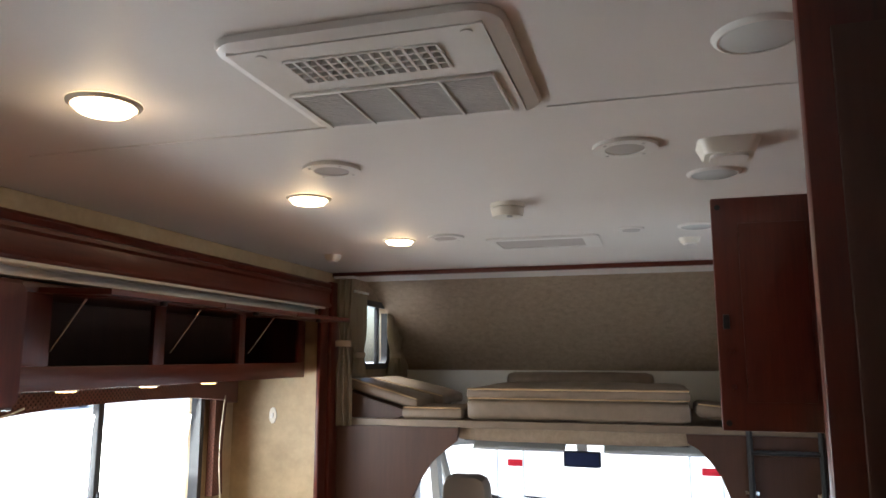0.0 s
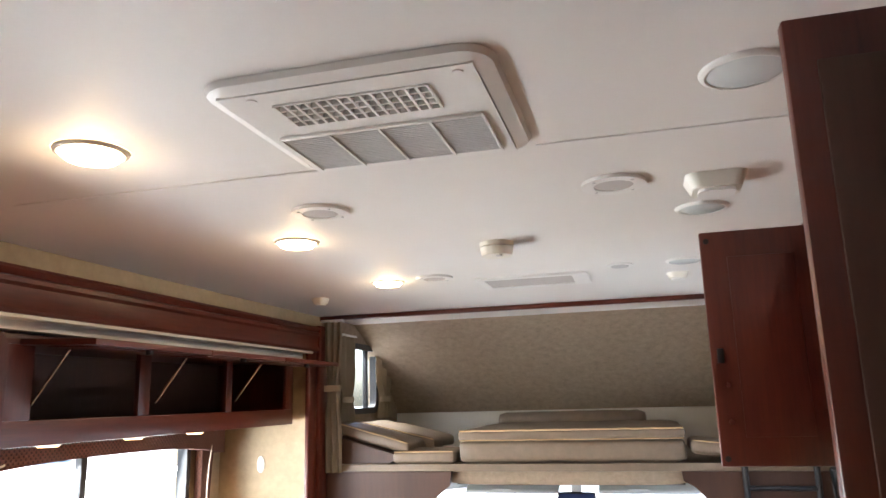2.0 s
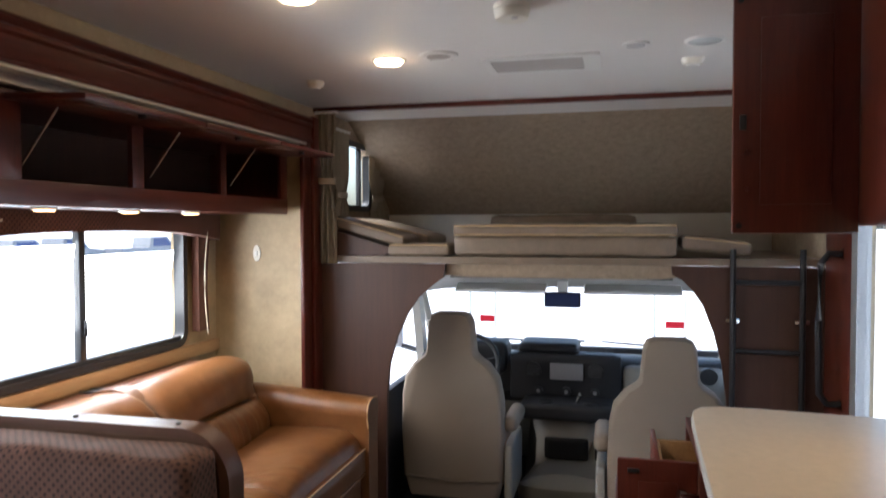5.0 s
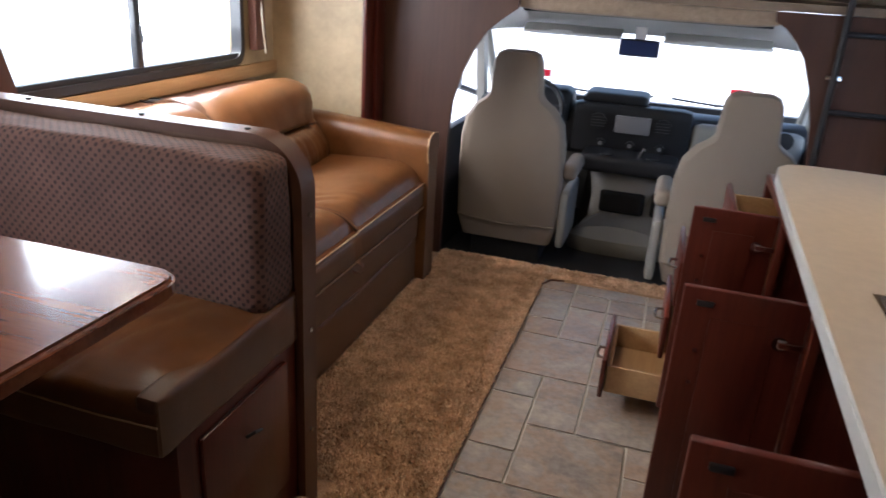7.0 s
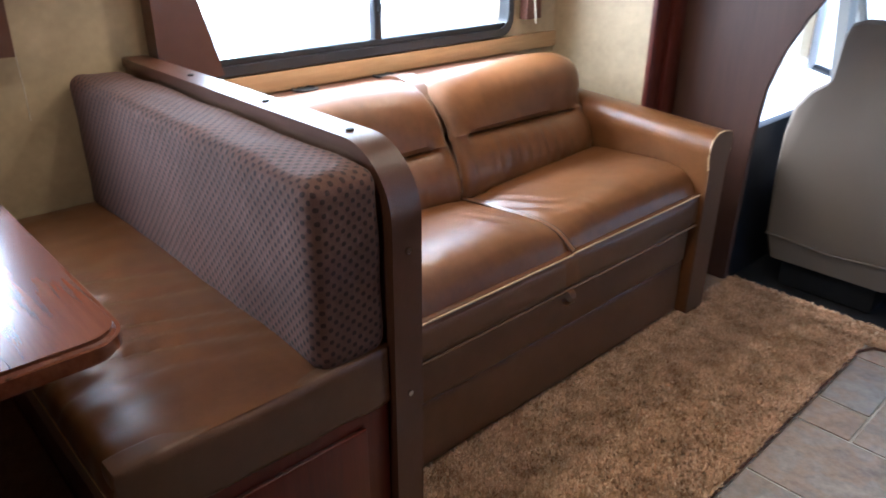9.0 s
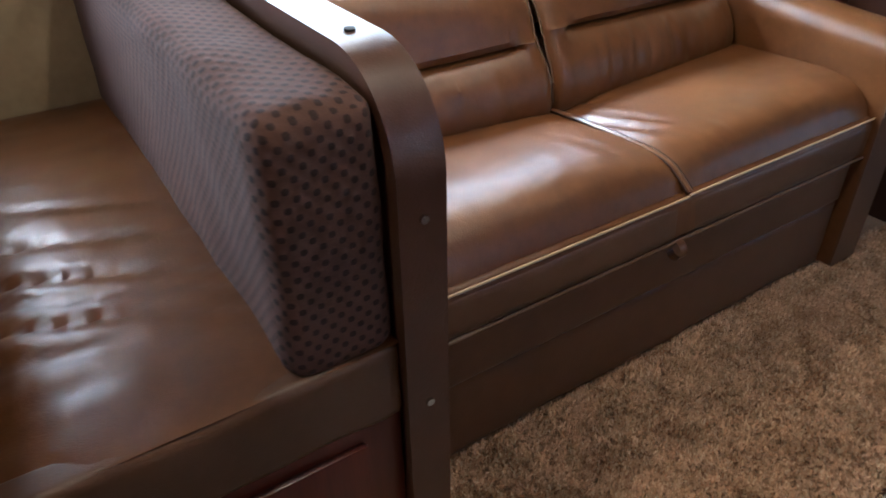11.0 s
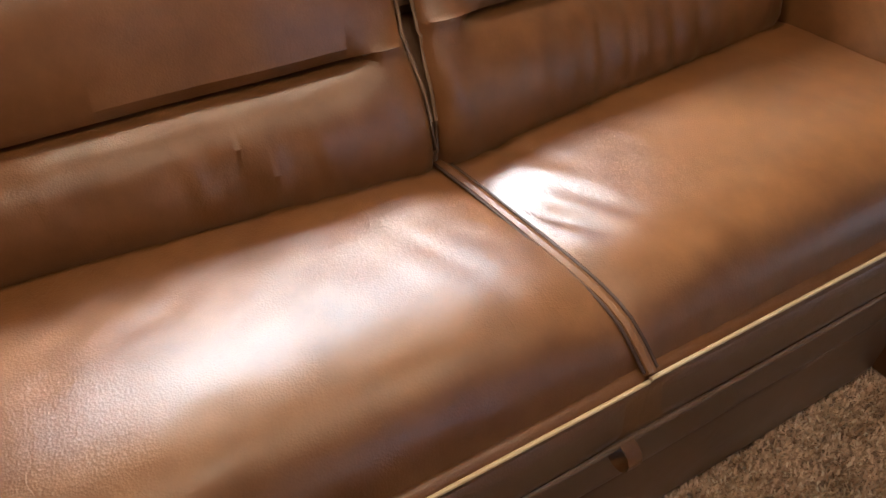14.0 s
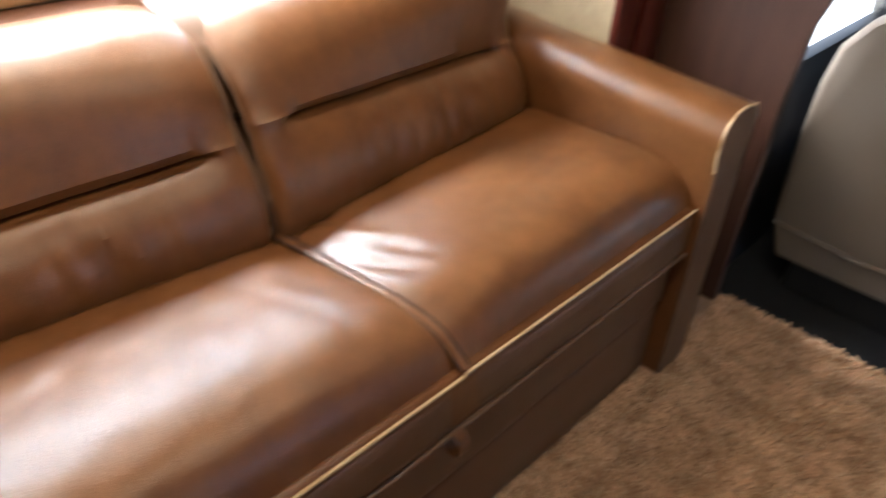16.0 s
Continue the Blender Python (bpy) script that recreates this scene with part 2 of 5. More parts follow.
M_BLACK = plain("black_window_frame", (0.022, 0.023, 0.026), 0.35, 0, 0.15)
M_CAB_BLACK = plain("charcoal_dash_plastic", (0.017, 0.018, 0.021), 0.55, 0, 0.2, 200, 0.1)
M_CAB_MAT = plain("black_rubber_mat", (0.02, 0.021, 0.024), 0.7, 0, 0.3, 90, 0.2)
M_CAB_TAN = plain("stone_grey_plastic", (0.27, 0.26, 0.235), 0.5, 0, 0.05, 200, 0.08)
M_SEAT = plain("beige_seat_cloth", (0.26, 0.21, 0.165), 0.85, 0, 0.07, 320, 0.25)
M_BED = leather("taupe_vinyl", (0.18, 0.135, 0.097), (0.265, 0.20, 0.145), 0.4)
M_CURTAIN = plain("beige_curtain_cloth", (0.42, 0.34, 0.24), 0.85, 0, 0.1, 240, 0.15)
M_COUNTER = plain("cream_laminate", (0.64, 0.53, 0.40), 0.3, 0, 0.07, 150, 0.02, 30)
M_COUNTER_EDGE = plain("grey_laminate_edge", (0.44, 0.43, 0.40), 0.4, 0, 0.05)
M_STEEL = plain("brushed_steel", (0.60, 0.59, 0.57), 0.24, 1.0, 0.06, 200, 0.02)
M_CHROME = plain("chrome", (0.78, 0.78, 0.78), 0.12, 1.0, 0.03, 60, 0)
M_CARPET = carpet("brown_shag_carpet")
M_GROUT = plain("pale_grout", (0.66, 0.62, 0.55), 0.7, 0, 0.1, 200, 0.1)
M_SLATE = slate()
M_GLASS = glass("clear_glass")
M_SCREEN = plain("blue_grey_screen", (0.045, 0.065, 0.16), 0.25, 0, 0.1)
M_MIRROR = plain("grey_screen", (0.30, 0.29, 0.29), 0.3, 0, 0.05)
M_LAMP = glow("lit_lamp_lens", (1.0, 0.72, 0.40), 5.0)
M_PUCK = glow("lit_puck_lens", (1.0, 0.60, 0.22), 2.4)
M_SNOW = plain("pale_concrete_lot", (0.74, 0.74, 0.73), 0.85, 0, 0.1, 3, 0.1, 0.4)
M_PAINT = plain("white_vehicle_paint", (0.75, 0.76, 0.78), 0.3, 0, 0.03)
M_TRUCK = plain("grey_vehicle_paint", (0.20, 0.21, 0.235), 0.3, 0, 0.05)
# Tyre grey lifted to imitate the washed-out glare outside.
M_TYRE = plain("glare_paled_tyre_rubber", (0.22, 0.22, 0.225), 0.8)
M_RED = plain("red_sign_paint", (0.24, 0.012, 0.018), 0.95)
M_RED.node_tree.nodes["Principled BSDF"].inputs["Specular IOR Level"].default_value = 0.0
M_STEELPOST = plain("galvanised_post", (0.4, 0.41, 0.42), 0.45, 0.6)
M_CORD = plain("pale_cord", (0.55, 0.48, 0.36), 0.7)


# ---- mesh helpers ----
def add_box(bm, x0, x1, y0, y1, z0, z1, bevel=0.0, seg=2):
    m = Matrix.Translation(((x0 + x1) / 2, (y0 + y1) / 2, (z0 + z1) / 2)) @ Matrix.Diagonal((abs(x1 - x0), abs(y1 - y0), abs(z1 - z0), 1))
    vs = bmesh.ops.create_cube(bm, size=1, matrix=m)["verts"]
    if bevel:
        es = list({e for v in vs for e in v.link_edges})
        bmesh.ops.bevel(bm, geom=es, offset=bevel, segments=seg, profile=0.5, affect="EDGES")
    return bm


def box(x0, x1, y0, y1, z0, z1, bevel=0.0, seg=2):
    return add_box(bmesh.new(), x0, x1, y0, y1, z0, z1, bevel, seg)


def add_cyl(bm, a, b, r, n=16, r2=None):
    a, b = Vector(a), Vector(b)
    m = Matrix.Translation((a + b) / 2) @ (b - a).to_track_quat("Z", "Y").to_matrix().to_4x4()
    bmesh.ops.create_cone(bm, cap_ends=True, segments=n, radius1=r, radius2=r if r2 is None else r2, depth=(b - a).length, matrix=m)
    return bm


def cyl(a, b, r, n=16, r2=None):
    return add_cyl(bmesh.new(), a, b, r, n, r2)


def rounded(x0, x1, y0, y1, z0, z1, r, n=14, puff=(0, 0, 0), wrinkle=0.0, seed=0.0):
    """A soft block: rounded edges, sides swollen by puff, slight wrinkles."""
    bm = bmesh.new()
    bmesh.ops.create_cube(bm, size=2)
    bmesh.ops.subdivide_edges(bm, edges=bm.edges[:], cuts=n, use_grid_fill=True)
    c = Vector(((x0 + x1) / 2, (y0 + y1) / 2, (z0 + z1) / 2))
    h = Vector(((x1 - x0) / 2, (y1 - y0) / 2, (z1 - z0) / 2))
    r = min(r, *h)
    for v in bm.verts:
        u = v.co.copy()
        p = Vector(tuple(math.sin(u[i] * math.pi / 2) * 0.35 * h[i] + u[i] * 0.65 * h[i] for i in range(3)))
        core = Vector(tuple(max(-(h[i] - r), min(h[i] - r, p[i])) for i in range(3)))
        d = p - core
        q = core + (d.normalized() * r if d.length > 1e-9 else d)
        if max(abs(u[0]), abs(u[1]), abs(u[2])) > 0.999:
            for i in range(3):
                j, k = (i + 1) % 3, (i + 2) % 3
                q[i] += puff[i] * u[i] * (1 - u[j] ** 2) * (1 - u[k] ** 2)
        if wrinkle:
            q += d.normalized() * wrinkle * noise.noise((q + Vector((seed, seed, 0))) * 9.0) if d.length > 1e-9 else Vector()
            q.z += wrinkle * noise.noise(Vector((q.x * 6 + seed, q.y * 16, q.z * 6)))
        v.co = c + q
    return bm


def add_poly(bm, pts, axis, a, b):
    """A prism: the outline pts extruded along an axis from a to b."""
    def at(p, w):
        return {"x": (w, p[0], p[1]), "y": (p[0], w, p[1]), "z": (p[0], p[1], w)}[axis]
    lo, hi = [bm.verts.new(at(p, a)) for p in pts], [bm.verts.new(at(p, b)) for p in pts]
    bm.faces.new(lo)
    bm.faces.new(hi[::-1])
    for i in range(len(pts)):
        j = (i + 1) % len(pts)
        bm.faces.new((lo[j], lo[i], hi[i], hi[j]))
    bmesh.ops.recalc_face_normals(bm, faces=bm.faces[:])
    return bm


def poly(pts, axis, a, b):
    return add_poly(bmesh.new(), pts, axis, a, b)


def round_rect(u0, u1, v0, v1, r, n=6):
    out = []
    for cu, cv, s in ((u1 - r, v1 - r, 0), (u0 + r, v1 - r, 90), (u0 + r, v0 + r, 180), (u1 - r, v0 + r, 270)):
        out += [(cu + r * math.cos(radians(s + 90 * k / n)), cv + r * math.sin(radians(s + 90 * k / n))) for k in range(n + 1)]
    return out


def add_ring(bm, outer, inner, axis, a, b):
    """A frame between two outlines of equal count, extruded along an axis."""
    def at(p, w):
        return {"x": (w, p[0], p[1]), "y": (p[0], w, p[1]), "z": (p[0], p[1], w)}[axis]
    n = len(outer)
    rows = [[bm.verts.new(at(p, w)) for p in o] for o, w in ((outer, a), (outer, b), (inner, b), (inner, a))]
    for k in range(4):
        r0, r1 = rows[k], rows[(k + 1) % 4]
        for i in range(n):
            j = (i + 1) % n
            bm.faces.new((r0[i], r0[j], r1[j], r1[i]))
    bmesh.ops.recalc_face_normals(bm, faces=bm.faces[:])
    return bm


def tube(pts, r, n=8, closed=False):
    """A round cord along the points."""
    bm = bmesh.new()
    pts = [Vector(p) for p in pts]
    rings = []
    for i, p in enumerate(pts):
        a = pts[i - 1] if i or closed else p
        b = pts[(i + 1) % len(pts)] if i + 1 < len(pts) or closed else p
        d = (b - a).normalized()
        side = d.cross(Vector((0, 0, 1)))
        if side.length < 1e-3:
            side = d.cross(Vector((1, 0, 0)))
        side.normalize()
        up = side.cross(d)
        rings.append([bm.verts.new(p + side * r * math.cos(2 * math.pi * k / n) + up * r * math.sin(2 * math.pi * k / n)) for k in range(n)])
    m = len(rings)
    for i in range(m if closed else m - 1):
        for k in range(n):
            bm.faces.new((rings[i][k], rings[i][(k + 1) % n], rings[(i + 1) % m][(k + 1) % n], rings[(i + 1) % m][k]))
    if not closed:
        bm.faces.new(rings[0][::-1])
        bm.faces.new(rings[-1])
    bmesh.ops.recalc_face_normals(bm, faces=bm.faces[:])
    return bm


def sheet(rows):
    """A surface through rows of points."""
    bm = bmesh.new()
    vs = [[bm.verts.new(p) for p in r] for r in rows]
    for i in range(len(vs) - 1):
        for j in range(len(vs[0]) - 1):
            bm.faces.new((vs[i][j], vs[i][j + 1], vs[i + 1][j + 1], vs[i + 1][j]))
    return bm


def mesh_from(name, bm, material, smooth=True):
    me = bpy.data.meshes.new(name)
    bm.normal_update()
    bm.to_mesh(me)
    bm.free()
    me.materials.append(material)
    if smooth:
        me.polygons.foreach_set("use_smooth", [True] * len(me.polygons))
        me.set_sharp_from_angle(angle=radians(38))
    return me


def part(name, bm, material, parent, label=""):
    ob = new(name, mesh_from(name, bm, material))
    ob.parent, up, base = parent, parent, Vector()
    while up:
        base, up = base + up.location, up.parent
    ob.location = -base
    return tagged(ob, label)


def thing(name, at, label, category, group="", kind=""):
    ob = new(name)
    ob.empty_display_size = 0.1
    ob.location = at
    return tagged(ob, label, category, group, kind)


def whole(name, bm, material, label, category, group="", kind=""):
    return tagged(new(name, mesh_from(name, bm, material)), label, category, group, kind)


def setting(name, bm, material, label=""):
    return tagged(new(name, mesh_from(name, bm, material)), label, "", "", "structure")


# ---- large structure ----
LX, RX, BACK, FRONT = -1.47, 0.92, -1.6, 3.66      # house walls and the cab partition
SX, SY0, SY1, SZ = -1.95, -0.3, 3.5, 1.86          # slide-out room
setting("floor", box(LX, RX, BACK, FRONT + 0.06, -0.06, -0.006), M_GROUT)
setting("floor_slide", box(SX, LX - 0.002, SY0, SY1, -0.06, -0.008), M_CARPET)
setting("ceiling", box(LX - 0.06, RX + 0.06, BACK, 4.12, CEIL, CEIL + 0.05), M_CEIL)
setting("ceiling_slide", box(SX, LX - 0.03, SY0, SY1, SZ, SZ + 0.04), M_CEIL)
setting("wall_left_upper", box(LX - 0.045, LX, BACK, FRONT, 1.90, CEIL - 0.002), M_WALL)
setting("wall_left_rear", box(LX - 0.045, LX, BACK, SY0 - 0.001, -0.06, 1.898), M_WALL)
setting("wall_rear", box(LX - 0.05, RX + 0.05, BACK - 0.05, BACK - 0.002, -0.06, CEIL), M_WALL)
setting("wall_slide_rear", box(SX, LX - 0.002, SY0 - 0.05, SY0 - 0.002, -0.06, SZ), M_WALL)
setting("wall_slide_front", box(SX, LX, SY1, SY1 + 0.05, -0.06, 1.897), M_WALL)


def wall_with_holes(axis_x, x0, x1, y0, y1, z0, z1, holes):
    """A wall in the y-z plane with rectangular openings (y0, y1, z0, z1), in order of y."""
    bm = bmesh.new()
    y = y0
    for a, b, lo, hi in holes:
        add_box(bm, x0, x1, y, a, z0, z1)
        add_box(bm, x0, x1, a, b, z0, lo)
        add_box(bm, x0, x1, a, b, hi, z1)
        y = b
    add_box(bm, x0, x1, y, y1, z0, z1)
    return bm


W1, W2 = (1.86, 3.22, 0.93, 1.52), (0.15, 1.355, 0.965, 1.49)
setting("wall_slide_side", wall_with_holes("x", SX - 0.05, SX, SY0 - 0.05, SY1 + 0.05, -0.06, SZ + 0.04, [(a + 0.021, b - 0.021, c + 0.021, d - 0.021) for a, b, c, d in (W2, W1)]), M_WALL)
DOORWIN = (2.66, 3.22, 0.03, 1.88)
setting("wall_right", wall_with_holes("x", RX, RX + 0.05, BACK, FRONT + 0.04, -0.06, CEIL, [DOORWIN]), M_WALL)


def slide_window(name, win, mull, label):
    y0, y1, z0, z1 = win
    w = tagged(new(name), label, "window", "", "structure")
    w.location = (SX, (y0 + y1) / 2, z0)
    bm = bmesh.new()
    add_ring(bm, round_rect(y0, y1, z0, z1, 0.07), round_rect(y0 + 0.03, y1 - 0.03, z0 + 0.03, z1 - 0.03, 0.05), "x", SX - 0.03, SX + 0.022)
    part("window_frame", bm, M_BLACK, w)
    part("window_track", box(SX - 0.012, SX + 0.014, y0 + 0.03, y1 - 0.03, z0 + 0.028, z0 + 0.05, 0.003), M_BLACK, w)
    part("mullion", box(SX - 0.02, SX + 0.012, mull - 0.016, mull + 0.016, z0 + 0.03, z1 - 0.03, 0.004), M_BLACK, w)
    part("latch", box(SX + 0.012, SX + 0.024, mull - 0.006, mull + 0.008, z0 + 0.14, z0 + 0.2, 0.003), M_BLACK, w)
    for a, b, d in ((y0 + 0.025, mull, -0.008), (mull, y1 - 0.025, -0.016)):
        p = part("pane", box(SX + d - 0.002, SX + d + 0.002, a, b, z0 + 0.03, z1 - 0.03), M_GLASS, w)
        p.visible_shadow = False
    return w


slide_window("window_1", W1, 2.555, "black framed sliding window above the leather sofa")
slide_window("window_2", W2, 0.78, "black framed sliding window beside the dinette")


def entry_window():
    y0, y1, z0, z1 = DOORWIN
    w = tagged(new("window_3"), "tall grey framed glazed entry door", "window", "", "structure")
    w.location = (RX, (y0 + y1) / 2, z0)
    bm = bmesh.new()
    add_ring(bm, round_rect(y0 - 0.05, y1 + 0.05, z0 - 0.05, z1 + 0.05, 0.07), round_rect(y0 + 0.02, y1 - 0.02, z0 + 0.02, z1 - 0.02, 0.05), "x", RX - 0.02, RX + 0.03)
    part("window_frame", bm, M_STEELPOST, w)
    p = part("pane", box(RX + 0.01, RX + 0.014, y0, y1, z0, z1), M_GLASS, w)
    p.visible_shadow = False


entry_window()

setting("wall_entry_panel", box(RX - 0.012, RX - 0.001, 3.29, FRONT - 0.002, -0.006, 1.9, 0.003), M_CHERRY)

# partition between the house and the cab, with its arched opening
ARCH = [(-1.10, -0.16), (-1.10, 0.30), (-1.095, 0.60), (-1.08, 0.79), (-1.04, 0.93), (-0.985, 1.05), (-0.93, 1.13), (-0.86, 1.19), (-0.80, 1.235), (-0.79, 1.30),
        (0.27, 1.30), (0.275, 1.26), (0.32, 1.235), (0.37, 1.18), (0.41, 1.12), (0.455, 1.0), (0.49, 0.86), (0.51, 0.70), (0.52, 0.5), (0.52, -0.16)]


def partition():
    bm = bmesh.new()
    left = [(LX - 0.002, -0.16)] + [p for p in ARCH if p[0] < -0.5] + [(LX - 0.002, 1.30)]
    right = [p for p in ARCH if p[0] > 0] + [(RX, -0.16), (RX, 1.30)]
    add_poly(bm, left, "y", FRONT, FRONT + 0.03)
    return bm, poly(right, "y", FRONT, FRONT + 0.03)


_l, _r = partition()
setting("wall_partition_left", _l, M_PANEL)
setting("wall_partition_right", _r, M_PANEL)
setting("wall_slide_jamb", box(LX - 0.002, LX + 0.02, SY1 - 0.03, SY1 + 0.06, -0.006, 1.90, 0.006), M_CHERRY)
setting("wall_jamb_return", box(LX - 0.045, LX - 0.004, SY1 + 0.052, FRONT - 0.001, -0.06, 1.897), M_PANEL)
setting("trim_jamb", box(LX + 0.004, LX + 0.035, SY1 + 0.062, FRONT - 0.002, -0.006, 2.03, 0.006), M_CHERRY)

# headboard over the slide-out opening
def header_moulding():
    pts = [(LX + 0.001, 1.895), (LX + 0.03, 1.895), (LX + 0.034, 1.905), (LX + 0.024, 1.925), (LX + 0.024, 1.968), (LX + 0.032, 1.978), (LX + 0.032, 1.99), (LX + 0.024, 1.996),
           (LX + 0.036, 2.012), (LX + 0.03, 2.022), (LX + 0.001, 2.022)]
    return poly(pts, "y", BACK, SY1 + 0.06)


setting("trim_header", header_moulding(), M_CHERRY_Y)
setting("trim_header_light", box(LX - 0.02, LX + 0.028, BACK, SY1 - 0.002, 1.884, 1.8945, 0.002), M_OFFWHITE)

# front overhang
setting("trim_front", box(LX, RX, FRONT - 0.03, FRONT + 0.01, CEIL - 0.022, CEIL - 0.001, 0.004), M_CHERRY_X)
setting("trim_track", box(LX + 0.06, RX, FRONT + 0.02, FRONT + 0.045, CEIL - 0.016, CEIL - 0.001, 0.003), M_WHITE)


def front_cap():
    prof = [(4.10, CEIL - 0.001), (4.16, 2.06), (4.25, 2.02), (4.45, 1.90), (4.68, 1.74), (4.86, 1.60), (4.90, 1.545)]
    return sheet([[(x, y, z) for y, z in prof] for x in np.linspace(LX - 0.05, RX + 0.05, 9)])


setting("wall_overhang_front", front_cap(), M_HEADLINER)
setting("wall_overhang_lip", box(LX - 0.05, RX + 0.05, 4.86, 4.92, 1.30, 1.56, 0.012), M_OFFWHITE)
BW = (4.03, 4.45, 1.585, 1.965)
setting("wall_overhang_left", wall_with_holes("x", LX - 0.045, LX, FRONT + 0.001, 4.95, 1.302, CEIL, [BW]), M_HEADLINER)
setting("wall_overhang_right", box(RX, RX + 0.045, FRONT + 0.042, 4.95, 1.302, CEIL), M_HEADLINER)
setting("floor_overhang", poly([(FRONT + 0.005, 1.302), (4.95, 1.302), (4.95, 1.335), (FRONT + 0.005, 1.335)], "x", LX - 0.04, RX + 0.04), M_BED)


def bunk_window():
    y0, y1, z0, z1 = BW
    w = tagged(new("window_4"), "small black framed bunk window with rounded corners", "window", "", "structure")
    w.location = (LX, (y0 + y1) / 2, z0)
    bm = bmesh.new()
    add_ring(bm, round_rect(y0 - 0.012, y1 + 0.012, z0 - 0.012, z1 + 0.012, 0.06), round_rect(y0 + 0.022, y1 - 0.022, z0 + 0.022, z1 - 0.022, 0.045), "x", LX - 0.03, LX + 0.014)
    part("window_frame", bm, M_BLACK, w)
    part("mullion", box(LX - 0.02, LX + 0.01, 4.28, 4.30, z0 + 0.02, z1 - 0.02, 0.003), M_BLACK, w)
    p = part("pane", box(LX - 0.014, LX - 0.010, y0, y1, z0, z1), M_GLASS, w)
    p.visible_shadow = False


bunk_window()

# cab shell
setting("floor_cab", box(-1.32, 0.78, FRONT + 0.005, 5.6, -0.20, -0.15), M_CAB_MAT)
setting("floor_cab_step", box(-1.1, 0.52, FRONT + 0.002, FRONT + 0.05, -0.15, -0.012, 0.01), M_CARPET)


def cab_roof():
    prof = [(FRONT + 0.031, 1.298), (3.75, 1.285), (4.0, 1.26), (4.4, 1.235), (4.8, 1.18), (5.0, 1.12), (5.08, 1.075)]
    return sheet([[(x, y, z - 0.05 * abs((x + 0.27) / 1.05) ** 4) for y, z in prof] for x in np.linspace(-1.32, 0.78, 15)])


setting("ceiling_cab", cab_roof(), M_CAB_TAN)


def cab_side(x, s):
    bm = bmesh.new()
    add_box(bm, x, x + 0.05 * s, FRONT + 0.032, 3.86, 0.56, 1.3, 0.01)
    add_poly(bm, [(4.85, 0.56), (4.95, 0.56), (4.74, 1.27), (4.64, 1.27)], "x", x, x + 0.05 * s)
    add_box(bm, x, x + 0.05 * s, 3.86, 4.7, 1.10, 1.3, 0.01)
    return bm


def cab_door(x, s):
    return box(x, x + 0.05 * s, FRONT + 0.032, 5.6, -0.2, 0.558, 0.01)


# Charcoal in place of tan puts the shadow low in the cab into the colour.
setting("wall_cab_door_left", cab_door(-1.22, -1), M_CAB_BLACK)
setting("wall_cab_door_right", cab_door(0.68, 1), M_CAB_BLACK)
setting("wall_cab_left", cab_side(-1.22, -1), M_CAB_TAN)
setting("wall_cab_right", cab_side(0.68, 1), M_CAB_TAN)
setting("wall_cab_front", box(-1.3, 0.76, 5.55, 5.62, -0.2, 0.60), M_CAB_BLACK)


def windscreen():
    w = tagged(new("window_5"), "wide clear windscreen of the cab", "window", "", "structure")
    w.location = (-0.27, 5.3, 0.7)
    rows = []
    for k in range(13):
        u = k / 12 * 2 - 1
        rows.append([(-0.27 + 0.97 * u, 5.56 + o - 0.25 * u * u - 0.44 * v, 0.58 + 0.50 * v)
                     for v, o in ((0, 0), (0.25, 0), (0.5, 0), (0.75, 0), (1.0, 0), (1.0, 0.006), (0.75, 0.006), (0.5, 0.006), (0.25, 0.006), (0, 0.006), (0, 0))])
    bm = sheet(rows)
    bmesh.ops.remove_doubles(bm, verts=bm.verts[:], dist=0.0002)
    bmesh.ops.holes_fill(bm, edges=bm.edges[:], sides=0)
    bmesh.ops.recalc_face_normals(bm, faces=bm.faces[:])
    p = part("pane", bm, M_GLASS, w)
    p.visible_shadow = False
    for u in (-1, 1):
        bm = tube([(-0.27 + 0.98 * u, 5.31 - 0.44 * v, 0.56 + 0.52 * v) for v in (0, 0.33, 0.66, 1.0)], 0.03)
        part("pillar", bm, M_CAB_TAN, w)


windscreen()

# outside
setting("ground", box(-400, 400, -400, 400, -1.2, -0.95), M_SNOW)


# ---- sofa ----
BACK_PROFILE = [(-1.56, 0.46), (-1.540, 0.49), (-1.530, 0.53), (-1.537, 0.575), (-1.557, 0.62), (-1.582, 0.65), (-1.612, 0.667), (-1.640, 0.6725), (-1.640, 0.6745), (-1.612, 0.678),
                (-1.598, 0.70), (-1.596, 0.75), (-1.606, 0.80), (-1.627, 0.85), (-1.658, 0.893), (-1.698, 0.923), (-1.745, 0.936), (-1.79, 0.928), (-1.83, 0.905), (-1.85, 0.86), (-1.855, 0.76)]
BACK_PROFILE = [(x + 0.055, z + 0.047) if z < 0.674 else (x + 0.030 + 0.025 * max(0.0, 1 - (z - 0.674) / 0.08), 0.723 + (z - 0.676) * 0.67) for x, z in BACK_PROFILE]
CREASE = {5: (-1.521, 0.694), 6: (-1.530, 0.710), 7: (-1.537, 0.719), 8: (-1.538, 0.726), 9: (-1.540, 0.733)}


